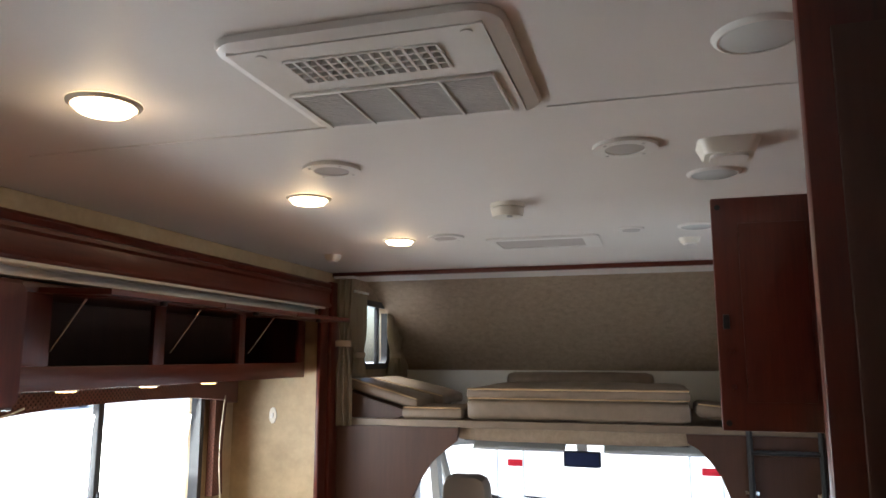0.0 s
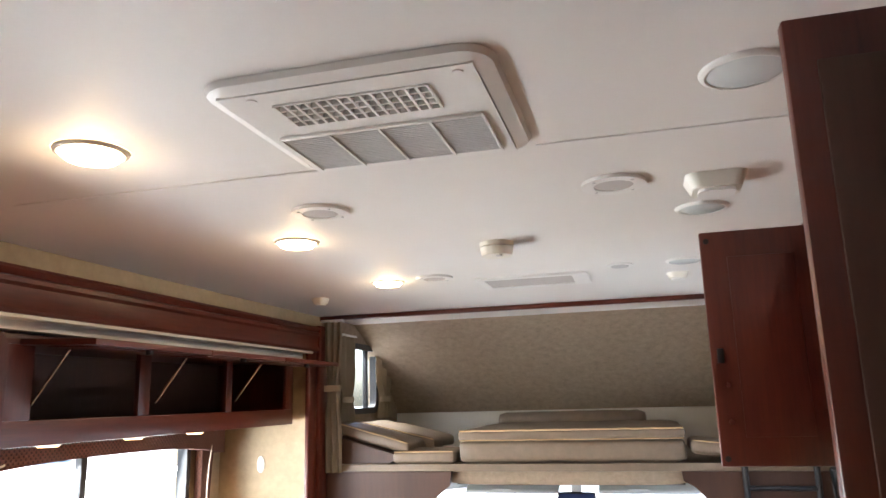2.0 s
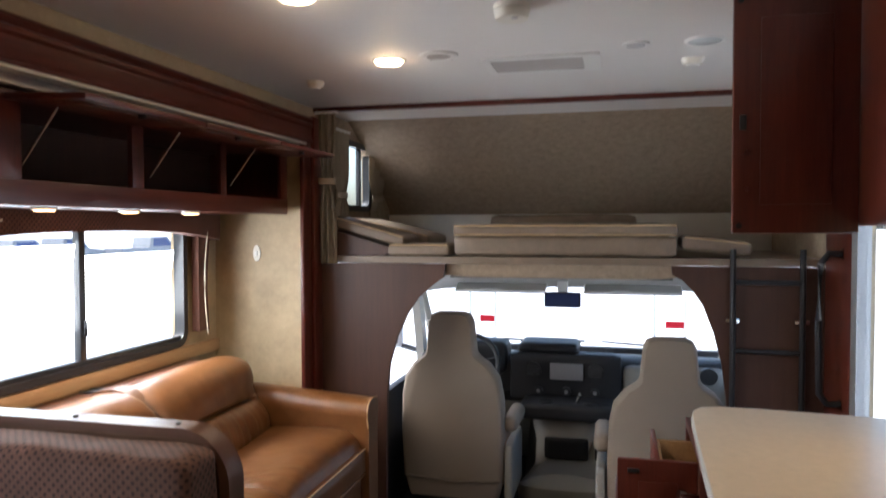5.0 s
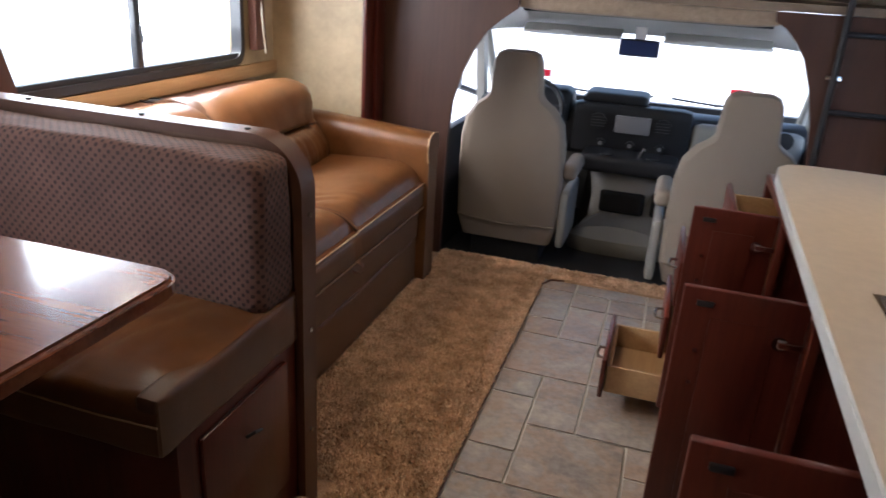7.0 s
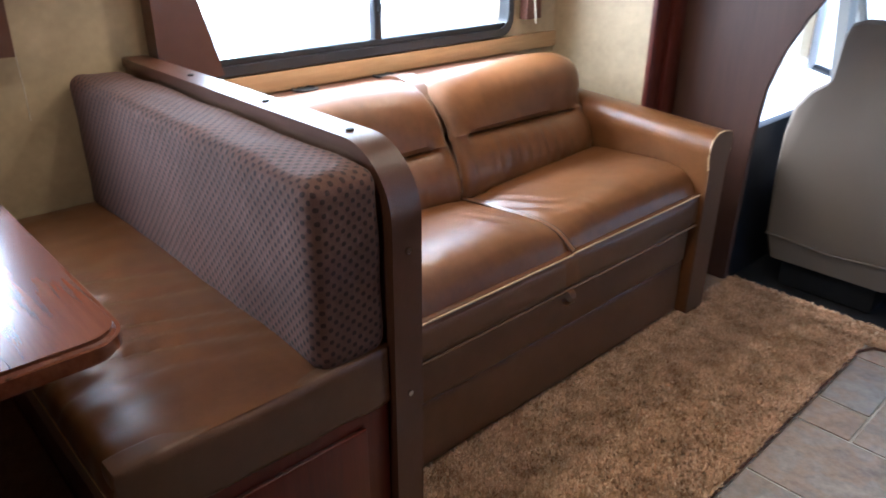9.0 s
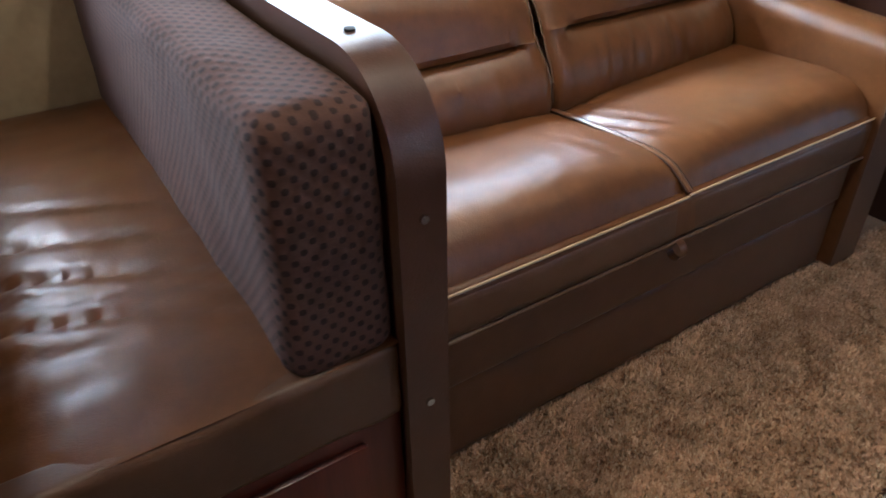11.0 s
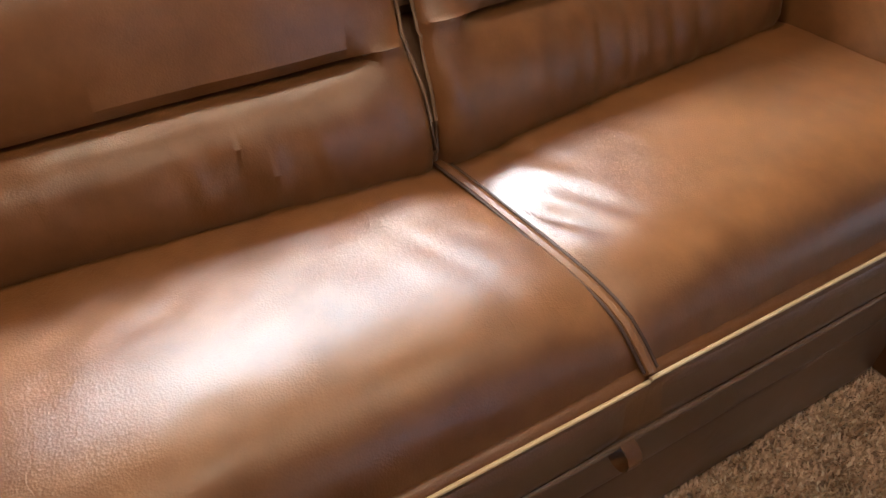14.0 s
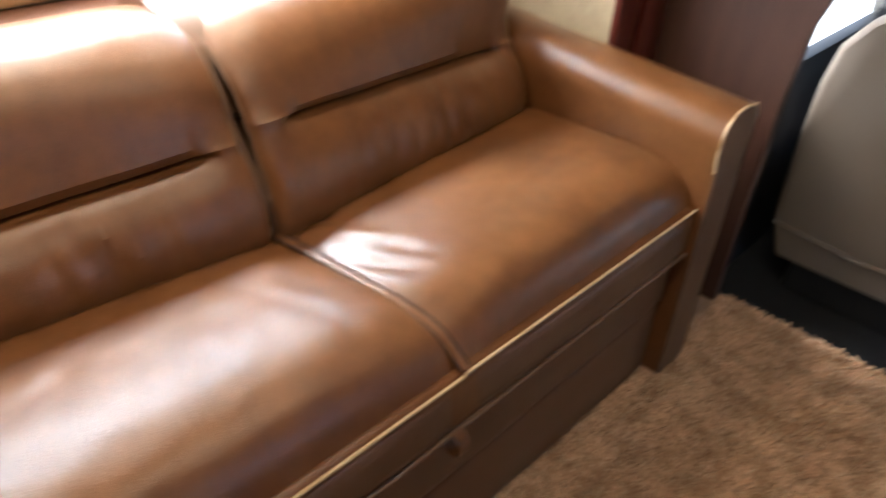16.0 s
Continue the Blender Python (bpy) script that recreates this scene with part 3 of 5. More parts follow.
# pulled folds in the lower rolls: place, slant, depth, width
PULLS = [(2.235, -0.7, -0.011, 0.018), (2.272, -0.8, 0.009, 0.016), (2.30, -0.5, -0.006, 0.013), (2.05, 0.3, -0.005, 0.02), (2.655, 0.25, -0.004, 0.010), (2.70, 0.2, -0.006, 0.010),
         (2.735, 0.2, 0.004, 0.010), (2.80, 0.15, -0.006, 0.011), (2.86, 0.1, -0.005, 0.010), (2.895, 0.1, 0.003, 0.010), (2.96, 0.0, -0.005, 0.012), (3.03, -0.1, -0.004, 0.012)]


BACK_SEAM = 2.503


def back_set(y, x, z):
    """The back stands a little further forward and higher at its middle than at the arms."""
    d = min(1.0, abs(y - BACK_SEAM) / 0.7)
    w = min(1.0, max(0.0, (0.86 - z) / 0.10))
    h = max(0.0, 1 - abs(z - 0.72) / 0.12)
    lift = 0.012 - 0.036 * d if y > BACK_SEAM else -0.010 - 0.034 * d
    return x + w * (0.030 - 0.070 * d), z + h * lift


def back_edge(y, s, inner):
    """The two back cushions part a little between seat and top, and close again."""
    return y + inner * (0.001 + 0.011 * max(0.0, math.sin(math.pi * min(1, max(0, (s - 0.05) / 0.8)))) ** 1.5)


def back_points(v):
    """The profile at v (-1 to 1 across a cushion): the slit fades out before both ends."""
    w = min(1.0, max(0.0, (0.86 - abs(v)) / 0.14))
    e = (1 - abs(v) ** 22) ** 0.5
    drop = 1 - 0.10 * abs(v) ** 8
    out = []
    for k, (x, z) in enumerate(BACK_PROFILE):
        if k in CREASE:
            cx, cz = CREASE[k]
            x, z = cx + (x - cx) * w, cz + (z - cz) * w
        out.append((-1.80 + (x + 1.80) * (0.88 + 0.12 * e), 0.66 + (z - 0.66) * (drop if z > 0.66 else 1)))
    return out


def back_cushion(y0, y1, inner_low, seed):
    """One padded back cushion with folds pulled towards the seat."""
    n, rows = 110, []
    for i in range(n + 1):
        v = i / n * 2 - 1
        row = []
        pts = back_points(v)
        m = len(pts) - 1
        for k, (x, z) in enumerate(pts):
            a = back_edge(y0, k / m, 1) if inner_low else y0
            b = y1 if inner_low else back_edge(y1, k / m, -1)
            y = (a + b) / 2 + (b - a) / 2 * v
            low = max(0.0, 1 - abs(z - 0.628) / 0.09)
            fold = noise.noise(Vector((y * 34 + z * 9 + seed, z * 3.0, seed)))
            w = 0.013 * low * fold * abs(fold) * 2 + 0.004 * noise.noise(Vector((y * 7 + seed, z * 8, seed)))
            for yc, slope, amp, wide in PULLS:
                w += amp * low * math.exp(-((y - yc - slope * (z - 0.628)) / wide) ** 2)
            w += 0.0035 * max(0.0, 1 - abs(z - 0.80) / 0.09) * noise.noise(Vector((y * 12 - seed, z * 4, seed)))
            x, z = back_set(y, x, z)
            row.append((x + w * min(1, k / 3), y, z))
        rows.append(row)
    bm = sheet(rows)
    bmesh.ops.recalc_face_normals(bm, faces=bm.faces[:])
    return bm


def seat_line(u):
    """Height of the seat from the back (u = 0) to its rolled front edge (u = 1)."""
    return 0.486 + (0.057 + 0.010 * u) * (1 - u ** 9) ** 0.7


def seam_y(u):
    """The seam between the seats runs slightly aslant."""
    return 2.494 + 0.064 * min(1.0, u)


def seat_half(y0, y1, seed):
    """A seat cushion, domed, with creases that run towards the middle seam."""
    nx, ny = 44, 60
    rows = []
    for i in range(ny + 1):
        v = i / ny
        y = y0 + (y1 - y0) * v
        row = []
        for k in range(nx + 1):
            u = k / nx
            y = (seam_y(u) + 0.0005) * (1 - v) + y1 * v if seed > 5 else y0 * (1 - v) + (seam_y(u) - 0.0005) * v
            x = -1.57 + 0.484 * u
            edge = min(0.0, 2 * v - 1) if seed > 5 else max(0.0, 2 * v - 1)
            dome = 0.018 * (1 - edge ** 6) * (1 - (2 * u - 1) ** 8)
            crown = 0.006 if seed > 5 else 0.006 + 0.010 * (1 - v) ** 0.8
            z = seat_line(u) + dome + crown * math.sin(math.pi * u ** 2.2)
            side = v if seed > 5 else 1 - v
            tug = max(0.0, 1 - side / 0.42) * (1 - (2 * u - 1) ** 4) * min(1, side / 0.05)
            f = noise.noise(Vector((x * 3.5 + y * 6 + seed, y * 24 - x * 13, seed)))
            z += 0.009 * f * abs(f) * 2 * tug * (1.0 if seed > 5 else 0.45) + 0.0016 * noise.noise(Vector((x * 6, y * 5, seed)))
            z += 0.0011 * noise.noise(Vector((x * 30, y * 18 + x * 12, seed)))
            row.append((x, y, z))
        for a in (15, 35, 55, 75, 90):
            row.append((-1.086 + 0.020 * math.sin(radians(a)), y, 0.486 - 0.022 * (1 - math.cos(radians(a)))))
        row.append((-1.066, y, 0.385))
        rows.append(row)
    return sheet(rows)


def arm_profile(s):
    """Outline of an arm in y-z, inner side at y = 0, outer side at y = s * 0.135."""
    return [(0.0, 0.47), (0.0, 0.60), (-0.012 * s, 0.66), (-0.012 * s, 0.70), (0.0, 0.728), (0.03 * s, 0.745), (0.075 * s, 0.748), (0.115 * s, 0.74), (0.135 * s, 0.715),
            (0.135 * s, 0.66), (0.122 * s, 0.60), (0.122 * s, 0.02), (0.0, 0.02)]


def arm_height(x, z):
    """The padded top of an arm falls a little towards its front."""
    return z - 0.046 * (x + 1.78) / 0.73 * min(1.0, max(0.0, (z - 0.5) / 0.2))


def sofa_arm(y, s, deep=1.0):
    pr = [(y + a * deep, z) for a, z in arm_profile(s)]
    bm = bmesh.new()
    add_poly(bm, pr, "x", -1.78, -1.055)
    for v in bm.verts:
        v.co.z = arm_height(v.co.x, v.co.z)
    return bm


def sofa():
    s = thing("sofa", (-1.4, 2.565, 0), "tan leather two-seat sofa with cream piping on the carpet", "sofa")
    for i, (a, b) in enumerate(((1.872, 2.5555), (2.5565, 3.262))):
        part("seat_cushion", seat_half(a, b, 3.1 + 5 * i), M_LEATHER, s)
        ya, yb = (BACK_SEAM + 0.0005, b) if i else (a, BACK_SEAM - 0.0005)
        bk = part("back_cushion", back_cushion(ya, yb, i == 1, 2.2 + 7 * i), M_LEATHER, s)
        pts = back_points(0.999)
        ends = [(x + 0.006, back_edge(BACK_SEAM, k / (len(pts) - 1), 1 if i else -1), z) for k, (x, z) in enumerate(back_set(BACK_SEAM, *p) for p in pts)][1:17]
        part("back_seam", tube(ends, 0.0026), M_FOLD, bk)
        outer = 3.262 if i else 1.872
        part("back_piping", tube([(x + 0.004, outer, z) for x, z in (back_set(outer, *p) for p in pts[1:17])], 0.0022), M_PIPING, bk, "cream piping")
        part("seat_piping", tube([(-1.0672, a + (b - a) * k / 20, 0.481 + 0.004 * i) for k in range(21)], 0.0029), M_PIPING, s, "cream piping")
        part("front_rail", rounded(-1.11, -1.064, a - 0.002, b + 0.002, 0.374, 0.474, 0.014, 6, (0.004, 0, 0), 0.002, i), M_LEATHER_D, s)
    seam = [(-1.555 + 0.482 * k / 20, seam_y((0.015 + 0.482 * k / 20) / 0.484) + 0.002 * math.sin(k * 0.35), seat_line(min(1.0, (0.015 + 0.482 * k / 20) / 0.484)) + 0.003) for k in range(21)]
    part("middle_welt", tube(seam, 0.0085), M_LEATHER, s, "rolled leather welt between the seats")
    # Thin dark cords paint the shade on both sides of the welt.
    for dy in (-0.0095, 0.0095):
        part("welt_shade", tube([(x, y + dy, z + 0.0045) for x, y, z in seam], 0.0024), M_CREASE_SHADE, s)
    core = [(x - 0.032, z) for x, z in BACK_PROFILE if z < 0.66 or z > 0.69]
    part("back_core", poly([(-1.85, 0.47)] + core, "y", 2.466, 2.540), M_LEATHER_D, s)
    part("skirt", rounded(-1.14, -1.088, 1.875, 3.262, 0.018, 0.232, 0.012, 14, (0.004, 0, 0), 0.004, 3), M_LEATHER_D, s, "plain brown leather front panel")
    part("skirt_upper", rounded(-1.13, -1.083, 1.875, 3.262, 0.230, 0.372, 0.010, 14, (0.005, 0, 0), 0.004, 8), M_LEATHER_D, s)
    part("skirt_seam", tube([(-1.0635, 1.875 + 1.387 * k / 24, 0.373 + 0.003 * noise.noise(Vector((k, 0, 0)))) for k in range(25)], 0.0045), M_FOLD, s)
    part("frame", box(-1.80, -1.13, 1.80, 3.38, 0.015, 0.38), M_LEATHER_D, s)
    for y, sg, d in ((3.265, 1, 1.0), (1.868, -1, 0.75)):
        arm = part("armrest", sofa_arm(y, sg, d), M_LEATHER, s)
        pr = [(y + a * d, z) for a, z in arm_profile(sg)][1:10]
        part("arm_piping", tube([(-1.053, a, arm_height(-1.055, z)) for a, z in pr], 0.003), M_PIPING, arm, "cream piping")
        bmf = poly([(y + a * d * 0.96, z) for a, z in ((p, arm_height(-1.055, q)) for p, q in arm_profile(sg))], "x", -1.055, -1.048)
        part("arm_front", bmf, M_LEATHER_D, arm)
    for y in (3.33, 1.83):
        part("foot", box(-1.12, -1.05, y - 0.05, y + 0.05, 0.0, 0.03, 0.004), M_PANEL, s)
    # pull tab below the middle seam
    pts = [(-1.060 + 0.022 * math.sin(a), 2.538, 0.378 - 0.024 * (1 - math.cos(a))) for a in np.linspace(0, math.pi * 1.85, 14)]
    bm = sheet([[Vector(p) + Vector((0, w, 0)) for p in pts] for w in (-0.011, 0.011)])
    part("pull_tab", bm, M_LEATHER, s, "small leather loop")
    return s


sofa()


def ledge():
    w = thing("window_ledge", (-1.88, 2.5, 0.84), "reddish brown ledge with cup holders behind the sofa", "ledge")
    part("top", box(SX + 0.021, -1.74, 1.84, 3.22, 0.83, 0.862, 0.006), M_CAP, w)
    part("backing", box(SX + 0.001, SX + 0.02, 1.84, SY1 - 0.002, 0.862, 0.925, 0.006), M_LIGHTWOOD, w)
    part("support", box(SX + 0.001, -1.86, 1.84, 3.22, 0.0, 0.829), M_PANEL, w)
    for y in (2.23, 2.55):
        bm = bmesh.new()
        c = [(-1.905 + 0.042 * math.cos(2 * math.pi * k / 24), y + 0.042 * math.sin(2 * math.pi * k / 24)) for k in range(24)]
        i = [(-1.905 + 0.034 * math.cos(2 * math.pi * k / 24), y + 0.034 * math.sin(2 * math.pi * k / 24)) for k in range(24)]
        add_ring(bm, c, i, "z", 0.858, 0.868)
        part("cup_holder_ring", bm, M_BLACK, w)
        # No hole is cut: a dark disc stands for the shaded well.
        part("cup_holder_well_shade", cyl((-1.905, y, 0.85), (-1.905, y, 0.8645), 0.034, 24), M_DARK, w)


ledge()


# ---- dinette ----
def uv_box(ob, flip=False):
    """Lays metres along each face, so that a weave keeps its size."""
    me = ob.data
    uv = me.uv_layers.new(name="weave")
    for p in me.polygons:
        n = p.normal
        ax = max(range(3), key=lambda i: abs(n[i]))
        for li in p.loop_indices:
            co = me.vertices[me.loops[li].vertex_index].co
            uv.data[li].uv = ((co.y, co.z), (co.x, co.z), (co.x, co.y))[ax]
    return ob


DX = -0.842     # aisle side of the dinette


def bench_pad():
    """Bench cushion with a soft front roll and folds that run across it."""
    rows = []
    nx, ny = 70, 46
    folds = ((-1.52, 0.22, 0.006), (-1.40, 0.20, 0.009), (-1.29, 0.22, 0.011), (-1.235, 0.22, 0.008), (-1.17, 0.20, 0.010), (-1.09, 0.16, 0.006))
    for i in range(nx + 1):
        u = i / nx
        x = SX + 0.015 + (DX - SX - 0.015) * u
        row = []
        for k in range(ny + 1):
            t = k / ny
            y = 1.70 - 0.47 * t
            z = 0.652 - 0.008 * max(0.0, (t - 0.72) / 0.28) ** 1.8 + 0.012 * (1 - (2 * u - 1) ** 6) * (1 - (2 * t - 1) ** 4)
            for xc, slope, d in folds:
                xx = xc + slope * (1 - t) + 0.012 * noise.noise(Vector((y * 7, xc * 9, 0)))
                z -= d * min(1.0, max(0.0, t - 0.12) * 1.6) * math.exp(-((x - xx) / 0.012) ** 2)
            z += 0.006 * noise.noise(Vector((x * 30, y * 9, 3))) * t ** 4 + 0.003 * noise.noise(Vector((x * 18, y * 6, 3))) * t ** 2 + 0.002 * noise.noise(Vector((x * 17, y * 17, 5)))
            row.append((x, y, z))
        yk, zk = row[-1][1], row[-1][2]
        for a in range(1, 9):
            an = radians(a * 11.25)
            g = 1 + 0.10 * noise.noise(Vector((x * 22, a * 0.5, 1)))
            row.append((x, yk - 0.034 * math.sin(an) * g, zk - 0.045 * (1 - math.cos(an))))
        rows.append(row)
    bm = sheet(rows)
    bmesh.ops.recalc_face_normals(bm, faces=bm.faces[:])
    return bm


def dinette_seat():
    s = thing("dinette_bench", (-1.4, 1.5, 0), "dinette bench with tan leather seat and dotted fabric backrest", "bench")
    part("base", box(SX + 0.01, DX - 0.005, 1.25, 1.70, 0.0, 0.58, 0.004), M_CHERRY, s)
    pnl = part("access_door", box(DX - 0.006, DX + 0.008, 1.31, 1.64, 0.16, 0.50, 0.006), M_CHERRY, s)
    part("door_handle", tube([(DX + 0.01, 1.49, 0.40), (DX + 0.028, 1.485, 0.415), (DX + 0.028, 1.46, 0.425), (DX + 0.01, 1.455, 0.41)], 0.004), M_BLACK, pnl)
    part("seat_cushion", bench_pad(), M_LEATHER, s)
    part("seat_band", rounded(DX - 0.05, DX + 0.004, 1.202, 1.70, 0.525, 0.6525, 0.012, 12, (0.004, 0, 0.0), 0.003, 1.4), M_LEATHER_D, s)
    part("front_band", rounded(SX + 0.02, DX - 0.002, 1.198, 1.25, 0.525, 0.612, 0.012, 12, (0, 0.004, 0.0), 0.003, 6.4), M_LEATHER_D, s)
    part("seat_piping", tube([(SX + 0.03 + 1.08 * k / 20, 1.196, 0.598 + 0.002 * math.sin(k)) for k in range(21)], 0.0022), M_PIPING, s)
    b = part("backrest", rounded(SX + 0.012, DX - 0.003, 1.555, 1.702, 0.642, 0.992, 0.030, 26, (0, -0.008, 0.004), 0.005, 8), M_FABRIC, s, "dotted brown woven fabric backrest")
    uv_box(b)
    R = 0.13
    bend = [(-0.826 - R + R * math.sin(radians(a)), 1.018 - R + R * math.cos(radians(a))) for a in range(0, 91, 6)]
    inner = [(-0.826 - R + (R - 0.022) * math.sin(radians(a)), 1.018 - R + (R - 0.022) * math.cos(radians(a))) for a in range(90, -1, -6)]
    cap = part("cap_rail", poly([(SX + 0.012, 0.996), (SX + 0.012, 1.018)] + bend + [(-0.826, 0.0), (-0.848, 0.0)] + inner, "y", 1.701, 1.767), M_CAP, s, "bent brown vinyl cap strip")
    for x in (-1.604, -1.265, -0.978):
        part("screw", cyl((x, 1.734, 1.014), (x, 1.734, 1.021), 0.007, 10), M_DARK, cap)
    for z in (0.838, 0.54, 0.25):
        part("screw", cyl((-0.828, 1.734, z), (-0.821, 1.734, z), 0.006, 10), M_STEEL, cap)
    part("back_board", poly([(-0.850, 0.0)] + inner + [(SX + 0.012, 0.994), (SX + 0.012, 0.0)], "y", 1.706, 1.763), M_LEATHER_D, s)
    return s


dinette_seat()


def dinette_table():
    t = thing("dinette_table", (-1.4, 0.75, 0), "glossy reddish brown oak laminate dinette table", "table")
    out = round_rect(SX + 0.02, -0.797, 0.30, 1.256, 0.05)
    bm = poly(out, "z", 0.851, 0.887)
    bmesh.ops.bevel(bm, geom=[e for e in bm.edges if abs(e.verts[0].co.z - e.verts[1].co.z) < 1e-5], offset=0.009, segments=3, affect="EDGES")
    part("tabletop", bm, M_TABLE, t)
    part("leg", cyl((-1.25, 0.78, 0.2), (-1.25, 0.78, 0.851), 0.035), M_STEEL, t)
    part("leg_base", cyl((-1.25, 0.78, 0.18), (-1.25, 0.78, 0.205), 0.09), M_STEEL, t)


dinette_table()
setting("floor_dinette_step", box(SX, DX - 0.02, 0.31, 1.248, 0.0, 0.18, 0.008), M_CARPET)
setting("trim_dinette_kick", rounded(DX - 0.02, DX + 0.055, 1.20, 1.70, 0.0, 0.075, 0.03, 12, (0, 0, 0.004), 0.006, 2), M_CARPET)


def rear_bench():
    s = thing("dinette_bench", (-1.4, 0.05, 0), "matching dinette bench at the rear of the table", "bench")
    part("base", box(SX + 0.01, DX, -0.2, 0.30, 0.0, 0.60), M_CHERRY, s)
    part("seat_cushion", rounded(SX + 0.012, DX, -0.2, 0.33, 0.60, 0.685, 0.028, 10), M_LEATHER, s)
    uv_box(part("backrest", rounded(SX + 0.012, DX, -0.28, -0.15, 0.665, 1.022, 0.034, 10), M_FABRIC, s))


rear_bench()


# ---- overhead cabinets in the slide-out ----
OX = -1.53


def overhead_cabinet():
    c = thing("overhead_cabinet", (-1.74, 2.6, 1.545), "cherry overhead cabinet with three flip-up doors standing open", "cabinet")
    z0, z1, ya, yb = 1.548, 1.855, 1.75, SY1 - 0.04
    part("bottom_panel", box(SX + 0.002, OX - 0.02, ya, yb, z0, z0 + 0.015), M_CHERRY_Y, c)
    part("top_panel", box(SX + 0.002, OX - 0.02, ya, yb, z1 - 0.014, z1), M_CHERRY_Y, c)
    part("back_panel", box(SX + 0.002, SX + 0.01, ya, yb, z0 + 0.016, z1 - 0.015), M_PANEL, c)
    for y in (ya, yb - 0.014):
        part("side_panel", box(SX + 0.002, OX - 0.02, y, y + 0.014, z0, z1), M_CHERRY, c)
    part("bottom_rail", box(OX - 0.02, OX, ya, yb, z0 - 0.003, z0 + 0.068, 0.002), M_CHERRY_Y, c)
    part("top_rail", box(OX - 0.02, OX, ya, yb, z1 - 0.03, z1, 0.002), M_CHERRY_Y, c)
    for a, b in ((ya, 1.86), (2.315, 2.375), (2.86, 2.905), (3.39, yb)):
        part("stile", box(OX - 0.02, OX - 0.001, a, b, z0 + 0.068, z1 - 0.03, 0.002), M_CHERRY, c)
    for a, b in ((1.80, 2.35), (2.355, 2.885), (2.89, 3.43)):
        d = part("flip_door", box(-0.01, 0.0, 0, 0, 0, 0), M_CHERRY_Y, c)
        bm = bmesh.new()
        add_box(bm, OX + 0.002, OX + 0.255, a, b, -0.009, 0.009, 0.004)
        add_box(bm, OX + 0.05, OX + 0.205, a + 0.05, b - 0.05, -0.013, -0.009, 0.002)
        bmesh.ops.rotate(bm, verts=bm.verts[:], cent=(OX, a, 0), matrix=Matrix.Rotation(radians(2.5), 3, "Y"))
        bmesh.ops.translate(bm, verts=bm.verts[:], vec=(0, 0, 1.832))
        d.data = mesh_from("flip_door", bm, M_CHERRY_Y)
        part("strut", cyl((OX - 0.03, a + 0.09, 1.66), (OX + 0.09, a + 0.09, 1.812), 0.0035, 8), M_STEEL, c, "thin steel lift strut")
        part("knob", cyl((OX + 0.215, (a + b) / 2, 1.816), (OX + 0.215, (a + b) / 2, 1.80), 0.012, 12), M_BLACK, d)
    return c


overhead_cabinet()


def rear_cabinet():
    c = thing("overhead_cabinet", (-1.7, 1.2, 1.52), "cherry overhead cabinet with rounded closed door above the dinette", "cabinet")
    part("body", box(SX + 0.002, OX + 0.01, SY0 + 0.02, 1.742, 1.50, 1.855, 0.004), M_CHERRY, c)
    bm = poly(round_rect(1.0, 1.735, 1.512, 1.84, 0.03), "x", OX + 0.011, OX + 0.034)
    part("door", bm, M_CHERRY, c)
    part("cord", tube([(OX + 0.04, 1.55 + 0.2 * k / 8, 1.505 - 0.02 * math.sin(k / 8 * math.pi)) for k in range(9)], 0.003), M_CORD, c)


rear_cabinet()


def puck_light(y):
    p = thing("puck_light", (-1.62, y, 1.548), "lit round puck light under the overhead cabinet", "lamp", "puck lights under the cabinet")
    part("rim", cyl((-1.62, y, 1.538), (-1.62, y, 1.547), 0.036, 20), M_WHITE, p)
    l = part("lens", cyl((-1.62, y, 1.534), (-1.62, y, 1.5379), 0.029, 20), M_PUCK, p, "glowing warm lens")
    l.visible_shadow = False


for _y in (2.03, 2.414, 2.783):
    puck_light(_y)


def window_valance():
    """Padded dotted board above the window with a shaped lower edge and side drops."""
    v = thing("window_valance", (-1.9, 2.55, 1.45), "dotted brown fabric window valance with side panels", "valance")
    n = 36
    low = []
    for k in range(n + 1):
        y = 1.80 + 1.58 * k / n
        w = abs(y - 2.59) / 0.79
        low.append((y, 1.47 - 0.05 * w ** 3))
    pts = low + [(3.38, 1.547), (1.80, 1.547)]
    uv_box(part("board", poly(pts, "x", SX + 0.024, SX + 0.10), M_VALANCE, v))
    for a, b, lean in ((1.77, 1.92, 0.05), (3.255, 3.36, 0.0)):
        pts = [(a, 1.547), (b, 1.547), (b - 0.035 + lean * 0, 1.2), (b - 0.02 + lean, 0.95 if lean else 0.99), (a, 0.95 if lean else 0.99)]
        uv_box(part("side_drop", poly(pts, "x", SX + 0.022, SX + (0.085 if lean else 0.06)), M_VALANCE if not lean else M_CAP, v))
    part("blind_cord", tube([(SX + 0.10, 3.27 - 0.03 * math.sin(k / 10 * 3), 1.46 - 0.48 * k / 10) for k in range(11)], 0.003), M_CORD, v)
    return v


window_valance()


def dinette_valance():
    v = thing("window_valance", (-1.9, 0.7, 1.4), "brown fabric side panel of the dinette window valance", "valance")
    uv_box(part("board", box(SX + 0.024, SX + 0.1, 0.1, 1.50, 1.44, 1.495, 0.008), M_VALANCE, v))
    part("side_drop", poly([(1.325, 1.495), (1.45, 1.495), (1.44, 1.06), (1.35, 1.06)], "x", SX + 0.022, SX + 0.085), M_CAP, v)
    part("blind_cord", tube([(SX + 0.04, 1.45, 1.07), (SX + 0.04, 1.452, 0.98), (SX + 0.04, 1.45, 0.90)], 0.0018), M_CORD, v)


dinette_valance()


